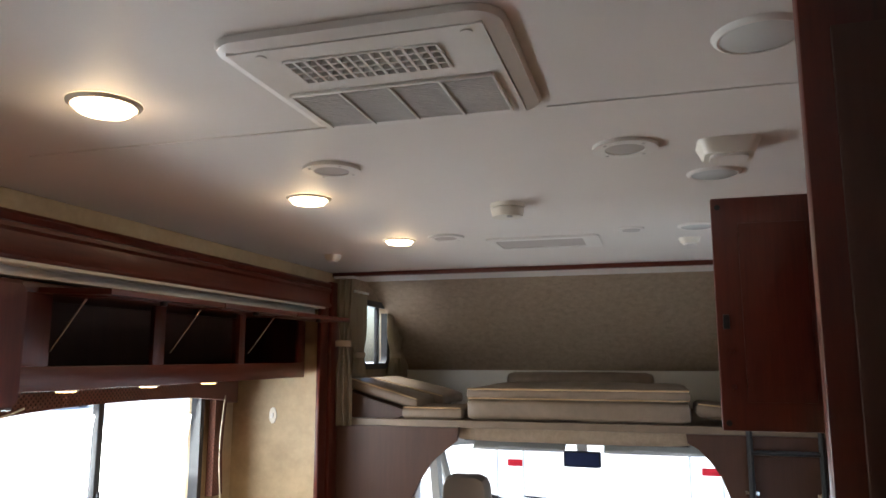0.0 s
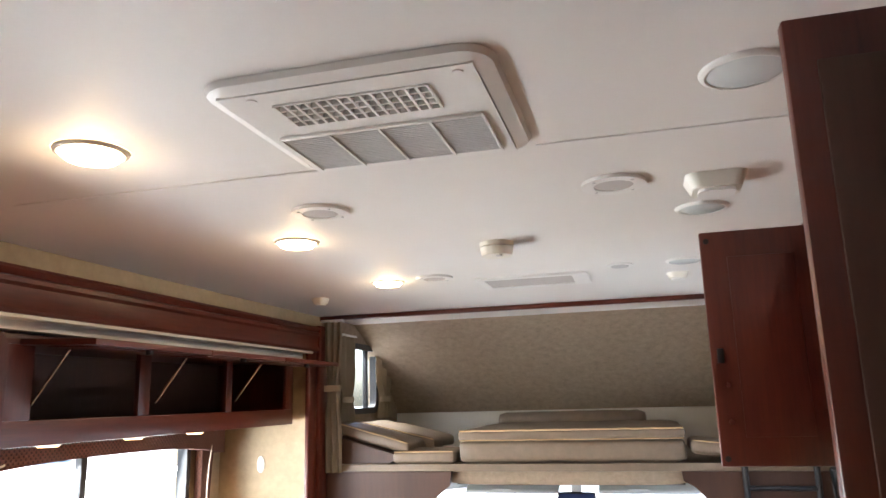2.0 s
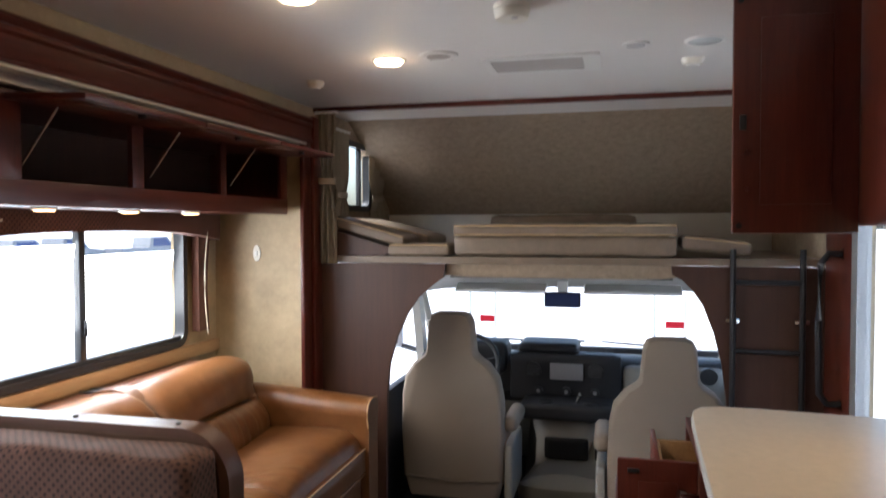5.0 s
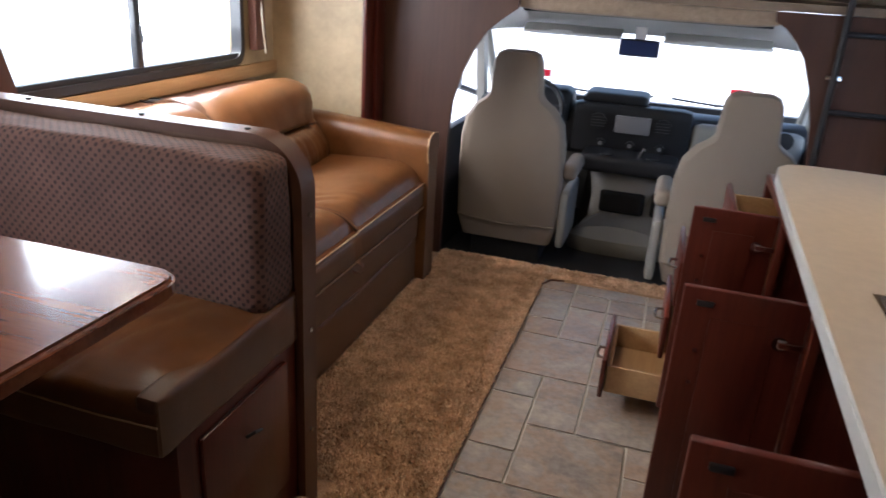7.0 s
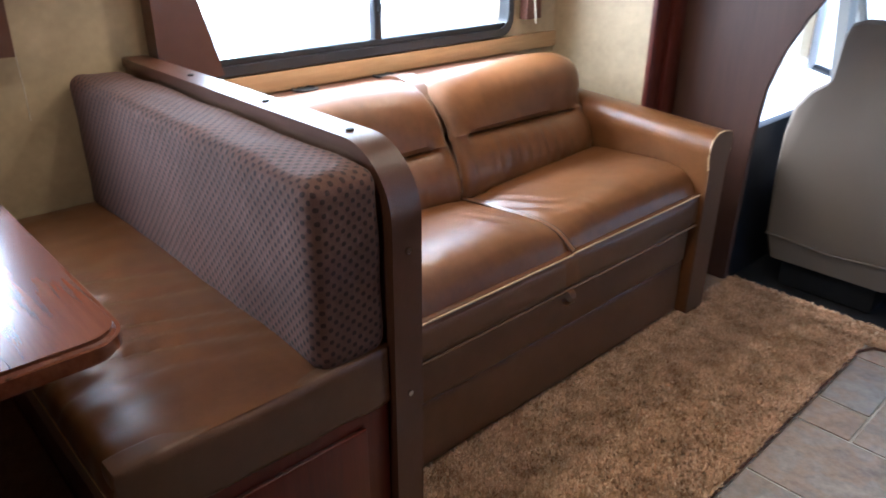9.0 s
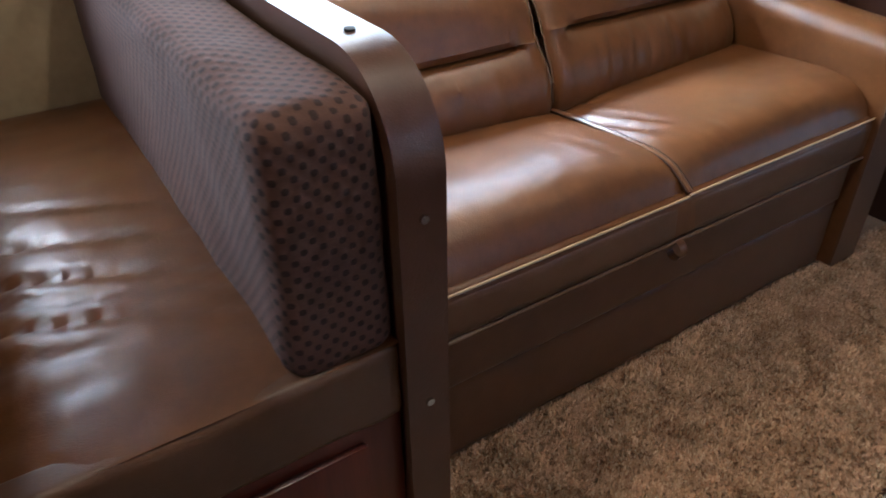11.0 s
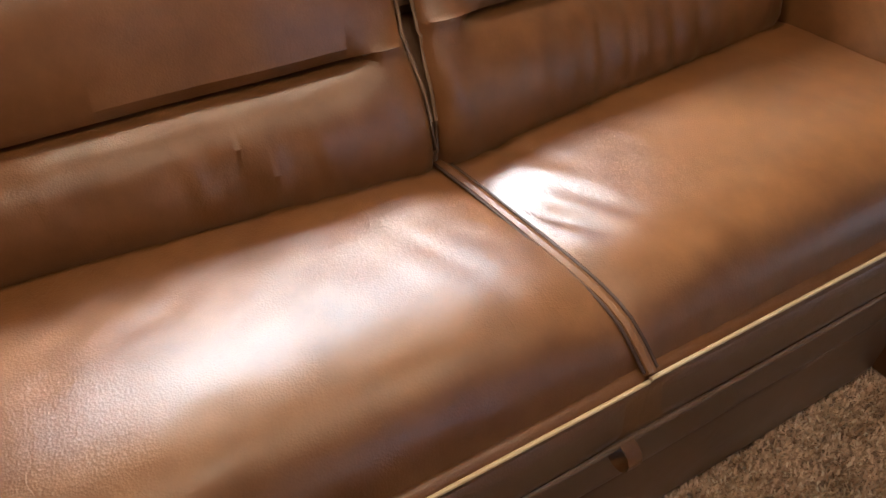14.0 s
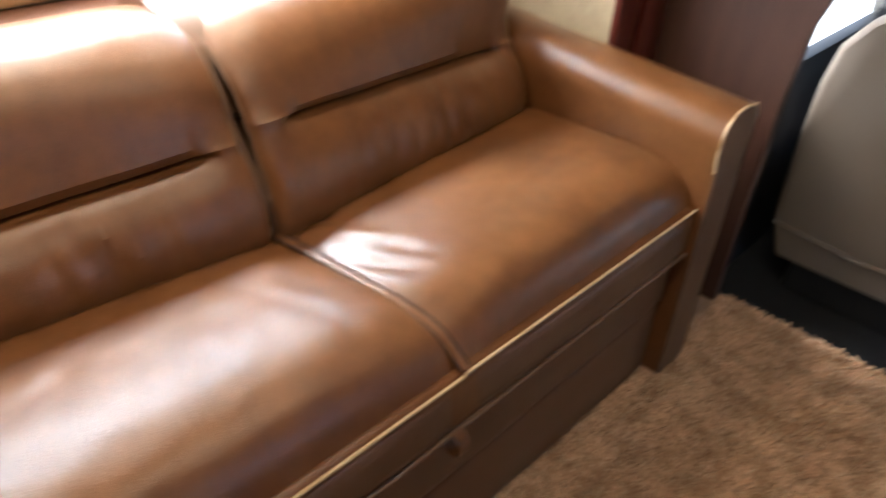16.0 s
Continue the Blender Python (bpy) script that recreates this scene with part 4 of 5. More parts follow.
def wall_jack():
    o = thing("wall_plate", (-1.717, SY1, 1.365), "small oval ivory wall sconce plate", "wall fitting")
    ring = [(-1.717 + 0.019 * math.cos(2 * math.pi * k / 20), 1.353 + 0.040 * math.sin(2 * math.pi * k / 20)) for k in range(20)]
    part("plate", poly(ring, "y", SY1 - 0.008, SY1 - 0.001), M_OFFWHITE, o)
    part("switch", box(-1.725, -1.709, SY1 - 0.016, SY1 - 0.008, 1.34, 1.366, 0.003), M_WHITE, o)


wall_jack()


# ---- ceiling fittings ----
def ring_pts(cx, cy, r, n=28, sx=1.0, sy=1.0):
    return [(cx + r * sx * math.cos(2 * math.pi * k / n), cy + r * sy * math.sin(2 * math.pi * k / n)) for k in range(n)]


def air_conditioner():
    a = thing("air_conditioner", (-0.228, 1.15, CEIL), "white plastic ceiling air conditioner panel with grilles", "air conditioner")
    x0, x1, y0, y1 = -0.446, -0.026, 0.992, 1.388
    bm = bmesh.new()
    outs = [round_rect(x0 - 0.005, x1 + 0.005, y0 - 0.004, y1 + 0.005, 0.05), round_rect(x0, x1, y0, y1, 0.045), round_rect(x0 + 0.018, x1 - 0.022, y0 + 0.022, y1 - 0.018, 0.035)]
    rows = [[(*p, z) for p in o + o[:1]] for o, z in zip(outs, (CEIL - 0.001, CEIL - 0.010, CEIL - 0.016))]
    bm = sheet(rows)
    bmesh.ops.recalc_face_normals(bm, faces=bm.faces[:])
    part("bezel", bm, M_WHITE, a)
    gx0, gx1, gy0, gy1 = -0.358, -0.124, 1.058, 1.140       # square discharge grille
    ix0, ix1, iy0, iy1 = -0.410, -0.072, 1.180, 1.345       # slatted intake
    fz = CEIL - 0.016
    xs, ys = (x0 + 0.02, x1 - 0.024), (y0 + 0.024, y1 - 0.02)
    for a0, a1, b0, b1 in ((xs[0], xs[1], ys[0], gy0), (xs[0], gx0, gy0, gy1), (gx1, xs[1], gy0, gy1), (xs[0], xs[1], gy1, iy0), (xs[0], ix0, iy0, iy1), (ix1, xs[1], iy0, iy1),
                           (xs[0], xs[1], iy1, ys[1])):
        part("face_plate", box(a0, a1, b0, b1, fz - 0.001, fz + 0.004), M_WHITE, a)
    # Flat sheet on the ceiling, coloured dark for the shade behind both grilles.
    part("cavity_shade", box(ix0 - 0.01, ix1 + 0.01, gy0 - 0.01, iy1 + 0.01, CEIL - 0.004, CEIL - 0.001), M_SHADE_LOUVRE, a)
    bm = bmesh.new()
    nx = 14
    for k in range(nx + 1):
        x = gx0 + (gx1 - gx0) * k / nx
        add_box(bm, x - 0.002, x + 0.002, gy0, gy1, fz - 0.004, fz + 0.011)
    for k in range(5):
        y = gy0 + (gy1 - gy0) * k / 4
        add_box(bm, gx0, gx1, y - 0.0022, y + 0.0022, fz - 0.0035, fz + 0.0105)
    part("discharge_grille", bm, M_WHITE, a, "white square-cell grille")
    gr = part("intake_grille", box(ix0, ix1, iy0 - 0.003, iy0 + 0.006, fz - 0.006, fz + 0.002, 0.002), M_WHITE, a, "slatted grey intake grille")
    for k in range(20):
        y = iy0 + 0.008 + (iy1 - iy0 - 0.012) * k / 19
        part("slat", box(ix0, ix1, y - 0.0023, y + 0.0023, fz - 0.004, fz + 0.005), M_GREY, gr)
    for k in range(5):
        x = ix0 + (ix1 - ix0) * k / 4
        part("bar", box(x - 0.002, x + 0.002, iy0, iy1, fz - 0.0065, fz + 0.003), M_WHITE, gr)
    for x in (-0.38, -0.075):
        part("screw_cap", cyl((x, 1.035, fz - 0.003), (x, 1.035, fz), 0.008, 14), M_WHITE, a)


air_conditioner()


def ceiling_light(x, y, lit):
    label = "lit round recessed ceiling light with white rim" if lit else "unlit round recessed ceiling light with frosted lens"
    c = thing("ceiling_light", (x, y, CEIL), label, "ceiling light", "recessed ceiling lights")
    rows = [[(*p, z) for p in ring_pts(x, y, r, 32) + ring_pts(x, y, r, 32)[:1]] for r, z in ((0.064, CEIL - 0.0005), (0.062, CEIL - 0.004), (0.056, CEIL - 0.007), (0.053, CEIL - 0.006))]
    bm = sheet(rows)
    bmesh.ops.recalc_face_normals(bm, faces=bm.faces[:])
    part("rim", bm, M_WHITE, c)
    r = part("lens", cyl((x, y, CEIL - (0.016 if lit else 0.008)), (x, y, CEIL - 0.004), 0.044, 28, 0.054), M_LAMP if lit else M_FROST, c, "glowing warm lens" if lit else "frosted lens")
    r.visible_shadow = not lit


M_FROST = plain("frosted_lens", (0.70, 0.74, 0.74), 0.25, 0, 0.03, 60, 0)
for _y in (1.169, 1.961, 2.722):
    ceiling_light(-0.77, _y, True)
for _y in (1.19, 1.977, 2.71):
    ceiling_light(0.304, _y, False)


def ceiling_speaker(x, y):
    s = thing("ceiling_speaker", (x, y, CEIL), "round white ceiling speaker with grey mesh grille", "speaker", "ceiling speakers")
    bm = bmesh.new()
    add_ring(bm, ring_pts(x, y, 0.068), ring_pts(x, y, 0.042), "z", CEIL - 0.008, CEIL - 0.0005)
    part("rim", bm, M_WHITE, s)
    part("mesh", cyl((x, y, CEIL - 0.006), (x, y, CEIL - 0.001), 0.042, 28), M_MESH, s)
    for k in range(4):
        a = radians(45 + 90 * k)
        part("screw", cyl((x + 0.055 * math.cos(a), y + 0.055 * math.sin(a), CEIL - 0.0095), (x + 0.055 * math.cos(a), y + 0.055 * math.sin(a), CEIL - 0.007), 0.0035, 8), M_GREY, s)


M_MESH = plain("speaker_mesh", (0.52, 0.49, 0.47), 0.7, 0, 0.1, 900, 0.3)
for _x, _y in ((-0.571, 1.684), (0.104, 1.69), (-0.578, 2.695)):
    ceiling_speaker(_x, _y)


def smoke_alarm():
    x, y = -0.247, 2.19
    s = thing("smoke_alarm", (x, y, CEIL), "round ivory smoke alarm on the ceiling", "smoke alarm")
    part("base", cyl((x, y, CEIL - 0.014), (x, y, CEIL - 0.0005), 0.05, 28), M_OFFWHITE, s)
    part("cover", cyl((x, y, CEIL - 0.04), (x, y, CEIL - 0.016), 0.044, 28, 0.049), M_OFFWHITE, s)
    part("button", cyl((x + 0.01, y - 0.02, CEIL - 0.044), (x + 0.01, y - 0.02, CEIL - 0.04), 0.009, 12), M_GREY, s)


smoke_alarm()


def detector(x, y, name, label, w, d, h):
    s = thing(name, (x, y, CEIL), label, "detector")
    bm = poly(round_rect(x - w, x + w, y - d, y + d, 0.025), "z", CEIL - h, CEIL - 0.0005)
    for v in bm.verts:
        if v.co.z < CEIL - h / 2:
            v.co.x, v.co.y = x + (v.co.x - x) * 0.78, y + (v.co.y - y) * 0.78
    part("housing", bm, M_OFFWHITE, s)
    part("cover", poly(round_rect(x - w * 0.6, x + w * 0.6, y - d * 0.6, y + d * 0.6, 0.02), "z", CEIL - h - 0.006, CEIL - h + 0.001), M_WHITE, s)


detector(0.312, 1.73, "motion_detector", "ivory ceiling detector with tapered housing", 0.062, 0.06, 0.03)
detector(0.292, 2.98, "gas_detector", "small ivory ceiling detector", 0.04, 0.04, 0.02)
detector(-1.185, 3.02, "sensor", "small ivory domed ceiling sensor", 0.035, 0.035, 0.025)


def roof_vent():
    v = thing("ceiling_vent", (-0.24, 2.9, CEIL), "flat white ceiling vent with grey grille", "vent")
    bm = bmesh.new()
    add_ring(bm, round_rect(-0.45, -0.03, 2.78, 3.05, 0.02), round_rect(-0.42, -0.09, 2.82, 3.01, 0.01), "z", CEIL - 0.008, CEIL - 0.0005)
    part("frame", bm, M_WHITE, v)
    part("screen", box(-0.42, -0.09, 2.82, 3.01, CEIL - 0.005, CEIL - 0.001), M_MESH, v)


roof_vent()


def ceiling_knob():
    k = thing("ceiling_outlet", (0.088, 2.707, CEIL), "small round dark ceiling outlet with white rim", "outlet")
    part("rim", cyl((0.088, 2.707, CEIL - 0.006), (0.088, 2.707, CEIL - 0.0005), 0.045, 24), M_WHITE, k)
    part("core", cyl((0.088, 2.707, CEIL - 0.009), (0.088, 2.707, CEIL - 0.006), 0.03, 24), M_GREY, k)


ceiling_knob()
setting("trim_ceiling_seam", box(-1.17, -0.43, 1.396, 1.402, CEIL - 0.003, CEIL - 0.0002, 0.001), M_CEIL)
setting("trim_ceiling_seam_right", box(-0.02, RX - 0.01, 1.396, 1.402, CEIL - 0.003, CEIL - 0.0002, 0.001), M_CEIL)


# ---- bunk over the cab ----
def bunk_mattress():
    m = thing("bunk_mattress", (-0.23, 4.2, 1.335), "folded taupe vinyl bunk mattress in two layers", "mattress")
    part("lower_pad", rounded(-0.76, 0.30, 3.70, 4.62, 1.336, 1.438, 0.025, 16, (0, 0.006, 0.004), 0.006, 2), M_BED, m)
    part("upper_pad", rounded(-0.765, 0.305, 3.705, 4.62, 1.438, 1.492, 0.02, 16, (0, 0.006, 0.006), 0.006, 7), M_BED, m)
    part("piping", tube([(-0.755 + 1.05 * k / 24, 3.702, 1.487 + 0.003 * noise.noise(Vector((k * 0.7, 2, 0)))) for k in range(25)], 0.004), M_PIPING, m)
    part("piping", tube([(-0.755 + 1.05 * k / 24, 3.702, 1.442 + 0.003 * noise.noise(Vector((k * 0.7, 9, 0)))) for k in range(25)], 0.003), M_PIPING, m)


bunk_mattress()


def bunk_bolster():
    b = thing("bunk_bolster", (-0.3, 4.75, 1.336), "long brown bolster against the overhang's front", "bolster")
    part("cushion", rounded(-0.74, 0.14, 4.62, 4.80, 1.336, 1.553, 0.04, 12, (0, 0, 0.0), 0.004, 5), M_BED, b)


bunk_bolster()


def bunk_cushion(x0, x1, y0, y1, z, lift, label):
    c = thing("bunk_cushion", ((x0 + x1) / 2, (y0 + y1) / 2, z), label, "cushion", "loose bunk cushions")
    bm = rounded(x0, x1, y0, y1, z, z + 0.06, 0.022, 10, (0, 0, 0.006), 0.004, x0 * 9)
    for v in bm.verts:
        v.co.z += lift * (x1 - v.co.x) / (x1 - x0)
    part("pad", bm, M_BED, c)
    pts = [(x0 + 0.01, y0 + 0.008, z + 0.056 + lift), (x1 - 0.01, y0 + 0.008, z + 0.056)]
    part("piping", tube(pts, 0.003), M_PIPING, c)


bunk_cushion(-1.40, -1.02, 3.72, 4.02, 1.375, 0.10, "taupe vinyl bunk cushion propped against the side wall")
bunk_cushion(-1.42, -0.98, 4.05, 4.50, 1.375, 0.10, "second taupe vinyl cushion propped against the side wall")
bunk_cushion(-1.10, -0.78, 3.69, 3.99, 1.336, 0.0, "flat taupe vinyl bunk cushion beside the mattress")
bunk_cushion(0.32, 0.62, 3.69, 4.0, 1.346, 0.03, "taupe vinyl bunk cushion next to the mattress")
whole("bunk_side_box", poly([(-1.40, 1.336), (-1.12, 1.336), (-1.06, 1.372), (-1.40, 1.47)], "y", 3.695, 4.55), M_PANEL, "brown side box under the bunk cushions", "box")


def curtain(name, x0, x1, y0, y1, z0, z1, folds, label, tie=None):
    c = thing(name, ((x0 + x1) / 2, (y0 + y1) / 2, z1), label, "curtain")
    n, m = folds * 8, 14
    rows = []
    for j in range(m + 1):
        t = j / m
        z = z1 + (z0 - z1) * t
        g = 1.0 if tie is None else 1 - 0.55 * math.exp(-((t - tie) / 0.16) ** 2)
        row = []
        for k in range(n + 1):
            u = k / n
            off = 0.016 * math.sin(u * folds * 2 * math.pi + 0.6 * math.sin(t * 3)) * (0.6 + 0.4 * t)
            mx, my = (x0 + x1) / 2, (y0 + y1) / 2
            px, py = x0 + (x1 - x0) * u, y0 + (y1 - y0) * u
            d = Vector((-(y1 - y0), x1 - x0, 0)).normalized()
            row.append((mx + (px - mx) * g + d.x * off, my + (py - my) * g + d.y * off, z))
        rows.append(row)
    bm = sheet(rows)
    r = bmesh.ops.solidify(bm, geom=bm.faces[:], thickness=0.003)
    part("drape", bm, M_CURTAIN, c)
    part("rail", box(min(x0, x1) - 0.01, max(x0, x1) + 0.01, min(y0, y1) - 0.01, max(y0, y1) + 0.01, z1, z1 + 0.012, 0.002), M_WHITE, c)
    if tie is not None:
        z = z1 + (z0 - z1) * tie
        mx, my = (x0 + x1) / 2, (y0 + y1) / 2
        wx, wy = abs(x1 - x0) * 0.26 + 0.022, abs(y1 - y0) * 0.26 + 0.022
        bm = bmesh.new()
        add_ring(bm, ring_pts(mx, my, 1, 20, wx, wy), ring_pts(mx, my, 1, 20, wx - 0.003, wy - 0.003), "z", z - 0.015, z + 0.015)
        part("tieback", bm, M_CURTAIN, c)
    return c


curtain("curtain", -1.44, -1.345, FRONT - 0.045, FRONT - 0.03, 1.30, 2.05, 3, "beige cloth privacy curtain gathered beside the bunk", 0.45)
curtain("curtain", LX + 0.03, LX + 0.035, 4.40, 4.66, 1.54, 2.0, 3, "beige bunk window curtain tied back", 0.75)
curtain("curtain", LX + 0.03, LX + 0.035, 3.84, 4.03, 1.54, 2.0, 3, "beige bunk window curtain hanging open", 0.75)


# ---- kitchen ----
CX = 0.272      # cabinet face


def countertop():
    c = thing("countertop", (0.6, 2.0, 0.82), "cream laminate countertop with grey edge and sink cut-out", "countertop")
    z0, z1 = 0.803, 0.838
    front = [(0.238, 1.065), (0.247, 1.5), (0.258, 1.95), (0.267, 2.3), (0.276, 2.6), (0.285, 2.8), (0.297, 2.88), (0.325, 2.93), (0.39, 2.95), (0.55, 2.95)]
    cut = [(0.2394, 1.13), (0.36, 1.13), (0.77, 1.13), (0.77, 1.82), (0.36, 1.82), (0.36, 1.1302), (0.2394, 1.1302)]
    bm = poly(front[:1] + cut + front[1:10] + [(RX - 0.002, 2.91), (RX - 0.002, 1.065)], "z", z0, z1)
    part("slab", bm, M_COUNTER, c)
    pts = front[:10]
    lo = [(x - 0.004, y, z0 - 0.001) for x, y in pts]
    hi = [(x - 0.004, y, z1 - 0.004) for x, y in pts]
    tp = [(x + 0.001, y, z1 + 0.0005) for x, y in pts]
    bm = sheet([lo, hi, tp])
    part("edge_band", bm, M_COUNTER_EDGE, c, "grey edge band")


countertop()


def sink():
    s = thing("sink", (0.56, 1.48, 0.75), "stainless steel double-bowl kitchen sink", "sink")
    z = 0.8385
    for i, (y0, y1) in enumerate(((1.14, 1.45), (1.49, 1.805))):
        outs = [round_rect(0.365, 0.765, y0 - 0.015, y1 + 0.008, 0.03), round_rect(0.385, 0.75, y0, y1 - 0.01, 0.05), round_rect(0.395, 0.74, y0 + 0.01, y1 - 0.02, 0.06),
                round_rect(0.42, 0.715, y0 + 0.035, y1 - 0.045, 0.06)]
        rows = [[(*p, zz) for p in o + o[:1]] for o, zz in zip(outs, (z + 0.002, z + 0.004, z - 0.02, z - 0.15))]
        bm = sheet(rows)
        last = [v for v in bm.verts if abs(v.co.z - (z - 0.15)) < 1e-4]
        bm.faces.new(last[:28])
        bmesh.ops.recalc_face_normals(bm, faces=bm.faces[:])
        part("bowl", bm, M_STEEL, s)
        part("drain", cyl((0.567, (y0 + y1) / 2, z - 0.152), (0.567, (y0 + y1) / 2, z - 0.147), 0.04, 20), M_CHROME, s)


sink()


def base_cabinet():
    c = thing("base_cabinet", (0.58, 1.8, 0), "dark cherry kitchen base cabinet with open doors", "cabinet")
    part("kick", box(CX + 0.05, RX - 0.004, 1.065, 2.925, 0.0, 0.08), M_DARK, c)
    part("bottom", box(CX, RX - 0.004, 1.065, 2.925, 0.08, 0.10), M_CHERRY_Y, c)
    part("back", box(RX - 0.015, RX - 0.004, 1.065, 2.925, 0.10, 0.801), M_PANEL, c)
    for y in (1.065, 1.82, 2.46, 2.905):
        part("side", box(CX + 0.02, RX - 0.016, y, y + 0.018, 0.10, 0.801), M_CHERRY, c)
    part("rail", box(CX, CX + 0.02, 1.065, 2.925, 0.772, 0.801, 0.002), M_CHERRY_Y, c)
    for a, b in ((1.065, 1.11), (1.235, 1.285), (1.80, 1.85), (2.43, 2.50), (2.895, 2.925)):
        part("stile", box(CX, CX + 0.02, a, b, 0.10, 0.772, 0.002), M_CHERRY, c)
    for y, xd in ((1.26, 0.028), (1.838, 0.015), (2.46, 0.036)):
        d = part("door", box(xd, CX - 0.004, y - 0.009, y + 0.009, 0.10, 0.785, 0.004), M_CHERRY, c, "open cherry door seen from its inner side")
        part("inset", box(xd + 0.062, CX - 0.06, y - 0.0115, y - 0.0085, 0.17, 0.72, 0.002), M_CHERRY, d)
        for z in (0.56, 0.64):
            part("knob_screw", cyl((xd + 0.045, y - 0.014, z), (xd + 0.045, y - 0.009, z), 0.0055, 10), M_CHROME, d)
        part("latch", box(xd + 0.03, xd + 0.065, y - 0.016, y - 0.009, 0.745, 0.758, 0.002), M_BLACK, d)
        for z in (0.24, 0.69):
            part("hinge", box(CX - 0.055, CX + 0.012, y - 0.022, y - 0.009, z - 0.008, z + 0.008, 0.002), M_CHROME, d)
            part("hinge_cup", cyl((CX - 0.05, y - 0.014, z), (CX - 0.05, y - 0.009, z), 0.016, 14), M_CHROME, d)
    for z0, z1, x in ((0.055, 0.20, -0.155), (0.245, 0.395, 0.015), (0.435, 0.585, 0.03), (0.625, 0.76, 0.15)):
        y0, y1 = 2.51, 2.89
        d = part("drawer", box(x, x + 0.016, y0, y1, z0, z1, 0.004), M_CHERRY_Y, c, "pulled-out drawer with pale plywood box")
        xe = CX + 0.25
        for ya, yb in ((y0 + 0.02, y0 + 0.032), (y1 - 0.032, y1 - 0.02)):
            part("drawer_side", box(x + 0.017, xe, ya, yb, z0 + 0.015, z1 - 0.03, 0.0015), M_LIGHTWOOD, d, "pale plywood drawer side")
        part("drawer_front", box(x + 0.017, x + 0.029, y0 + 0.033, y1 - 0.033, z0 + 0.015, z1 - 0.03, 0.0015), M_LIGHTWOOD, d)
        part("drawer_bottom", box(x + 0.03, xe, y0 + 0.033, y1 - 0.033, z0 + 0.02, z0 + 0.027), M_LIGHTWOOD, d)
        ym, zm = (y0 + y1) / 2, (z0 + z1) / 2
        part("pull", tube([(x, ym - 0.04, zm), (x - 0.022, ym - 0.036, zm), (x - 0.026, ym, zm), (x - 0.022, ym + 0.036, zm), (x, ym + 0.04, zm)], 0.005), M_STEEL, d)


base_cabinet()


def wall_cabinet():
    c = thing("wall_cabinet", (0.75, 1.9, 1.49), "cherry kitchen wall cabinet with its door open", "cabinet")
    part("body", box(0.57, RX - 0.002, 1.06, 2.62, 1.485, CEIL - 0.012, 0.004), M_CHERRY, c)
    y = 2.06
    d = part("door", box(0.297, 0.568, y - 0.01, y + 0.01, 1.468, 2.036, 0.004), M_CHERRY, c, "open cherry door seen from its inner side")
    part("inset", box(0.357, 0.51, y - 0.0125, y - 0.0095, 1.535, 1.970, 0.002), M_CHERRY, d)
    for z in (1.657, 1.571):
        part("knob_screw", cyl((0.328, y - 0.016, z), (0.328, y - 0.01, z), 0.007, 10), M_CHROME, d)
    part("latch", box(0.311, 0.326, y - 0.016, y - 0.01, 1.71, 1.745, 0.002), M_BLACK, d)
    for z in (1.486, 2.012):
        part("bumper", cyl((0.312, y - 0.013, z), (0.312, y - 0.01, z), 0.007, 10), M_DARK, d)


wall_cabinet()


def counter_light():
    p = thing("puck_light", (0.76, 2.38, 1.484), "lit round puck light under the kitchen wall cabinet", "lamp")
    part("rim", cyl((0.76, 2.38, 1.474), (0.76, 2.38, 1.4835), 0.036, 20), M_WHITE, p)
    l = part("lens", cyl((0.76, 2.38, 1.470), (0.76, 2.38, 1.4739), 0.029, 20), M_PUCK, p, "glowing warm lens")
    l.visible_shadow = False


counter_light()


def pantry():
    c = thing("pantry_cabinet", (0.6, 0.35, 0), "tall cherry pantry cabinet with its door standing open", "cabinet")
    part("body", box(0.50, RX - 0.002, -0.3, 1.055, 0.0, CEIL - 0.004, 0.004), M_CHERRY, c)
    y = 1.03
    d = part("door", box(0.318, 0.499, y - 0.011, y + 0.011, 0.3, 2.066, 0.004), M_CHERRY, c, "tall open cherry door")
    part("inset", box(0.350, 0.475, y - 0.016, y - 0.0105, 0.36, 2.01, 0.003), M_PANEL, d)
    part("handle", tube([(0.402, y - 0.012, 1.75), (0.410, y - 0.04, 1.74), (0.413, y - 0.045, 1.67), (0.410, y - 0.04, 1.60), (0.403, y - 0.012, 1.59)], 0.005), M_BLACK, d)


pantry()


def ladder():
    l = thing("bunk_ladder", (0.68, 3.62, 0.1), "black metal bunk ladder stored against the partition", "ladder")
    for x in (0.53, 0.815):
        part("rail", tube([(x, 3.635, 0.02), (x, 3.635, 1.38)], 0.013), M_BLACK, l)
    for z in (0.32, 0.62, 0.927, 1.233):
        part("rung", tube([(0.53, 3.635, z), (0.815, 3.635, z)], 0.011), M_BLACK, l)
    for x in (0.53, 0.815):
        part("clip", box(x - 0.03, x + 0.03, 3.64, 3.659, 1.05, 1.07, 0.003), M_CHROME, l)


ladder()


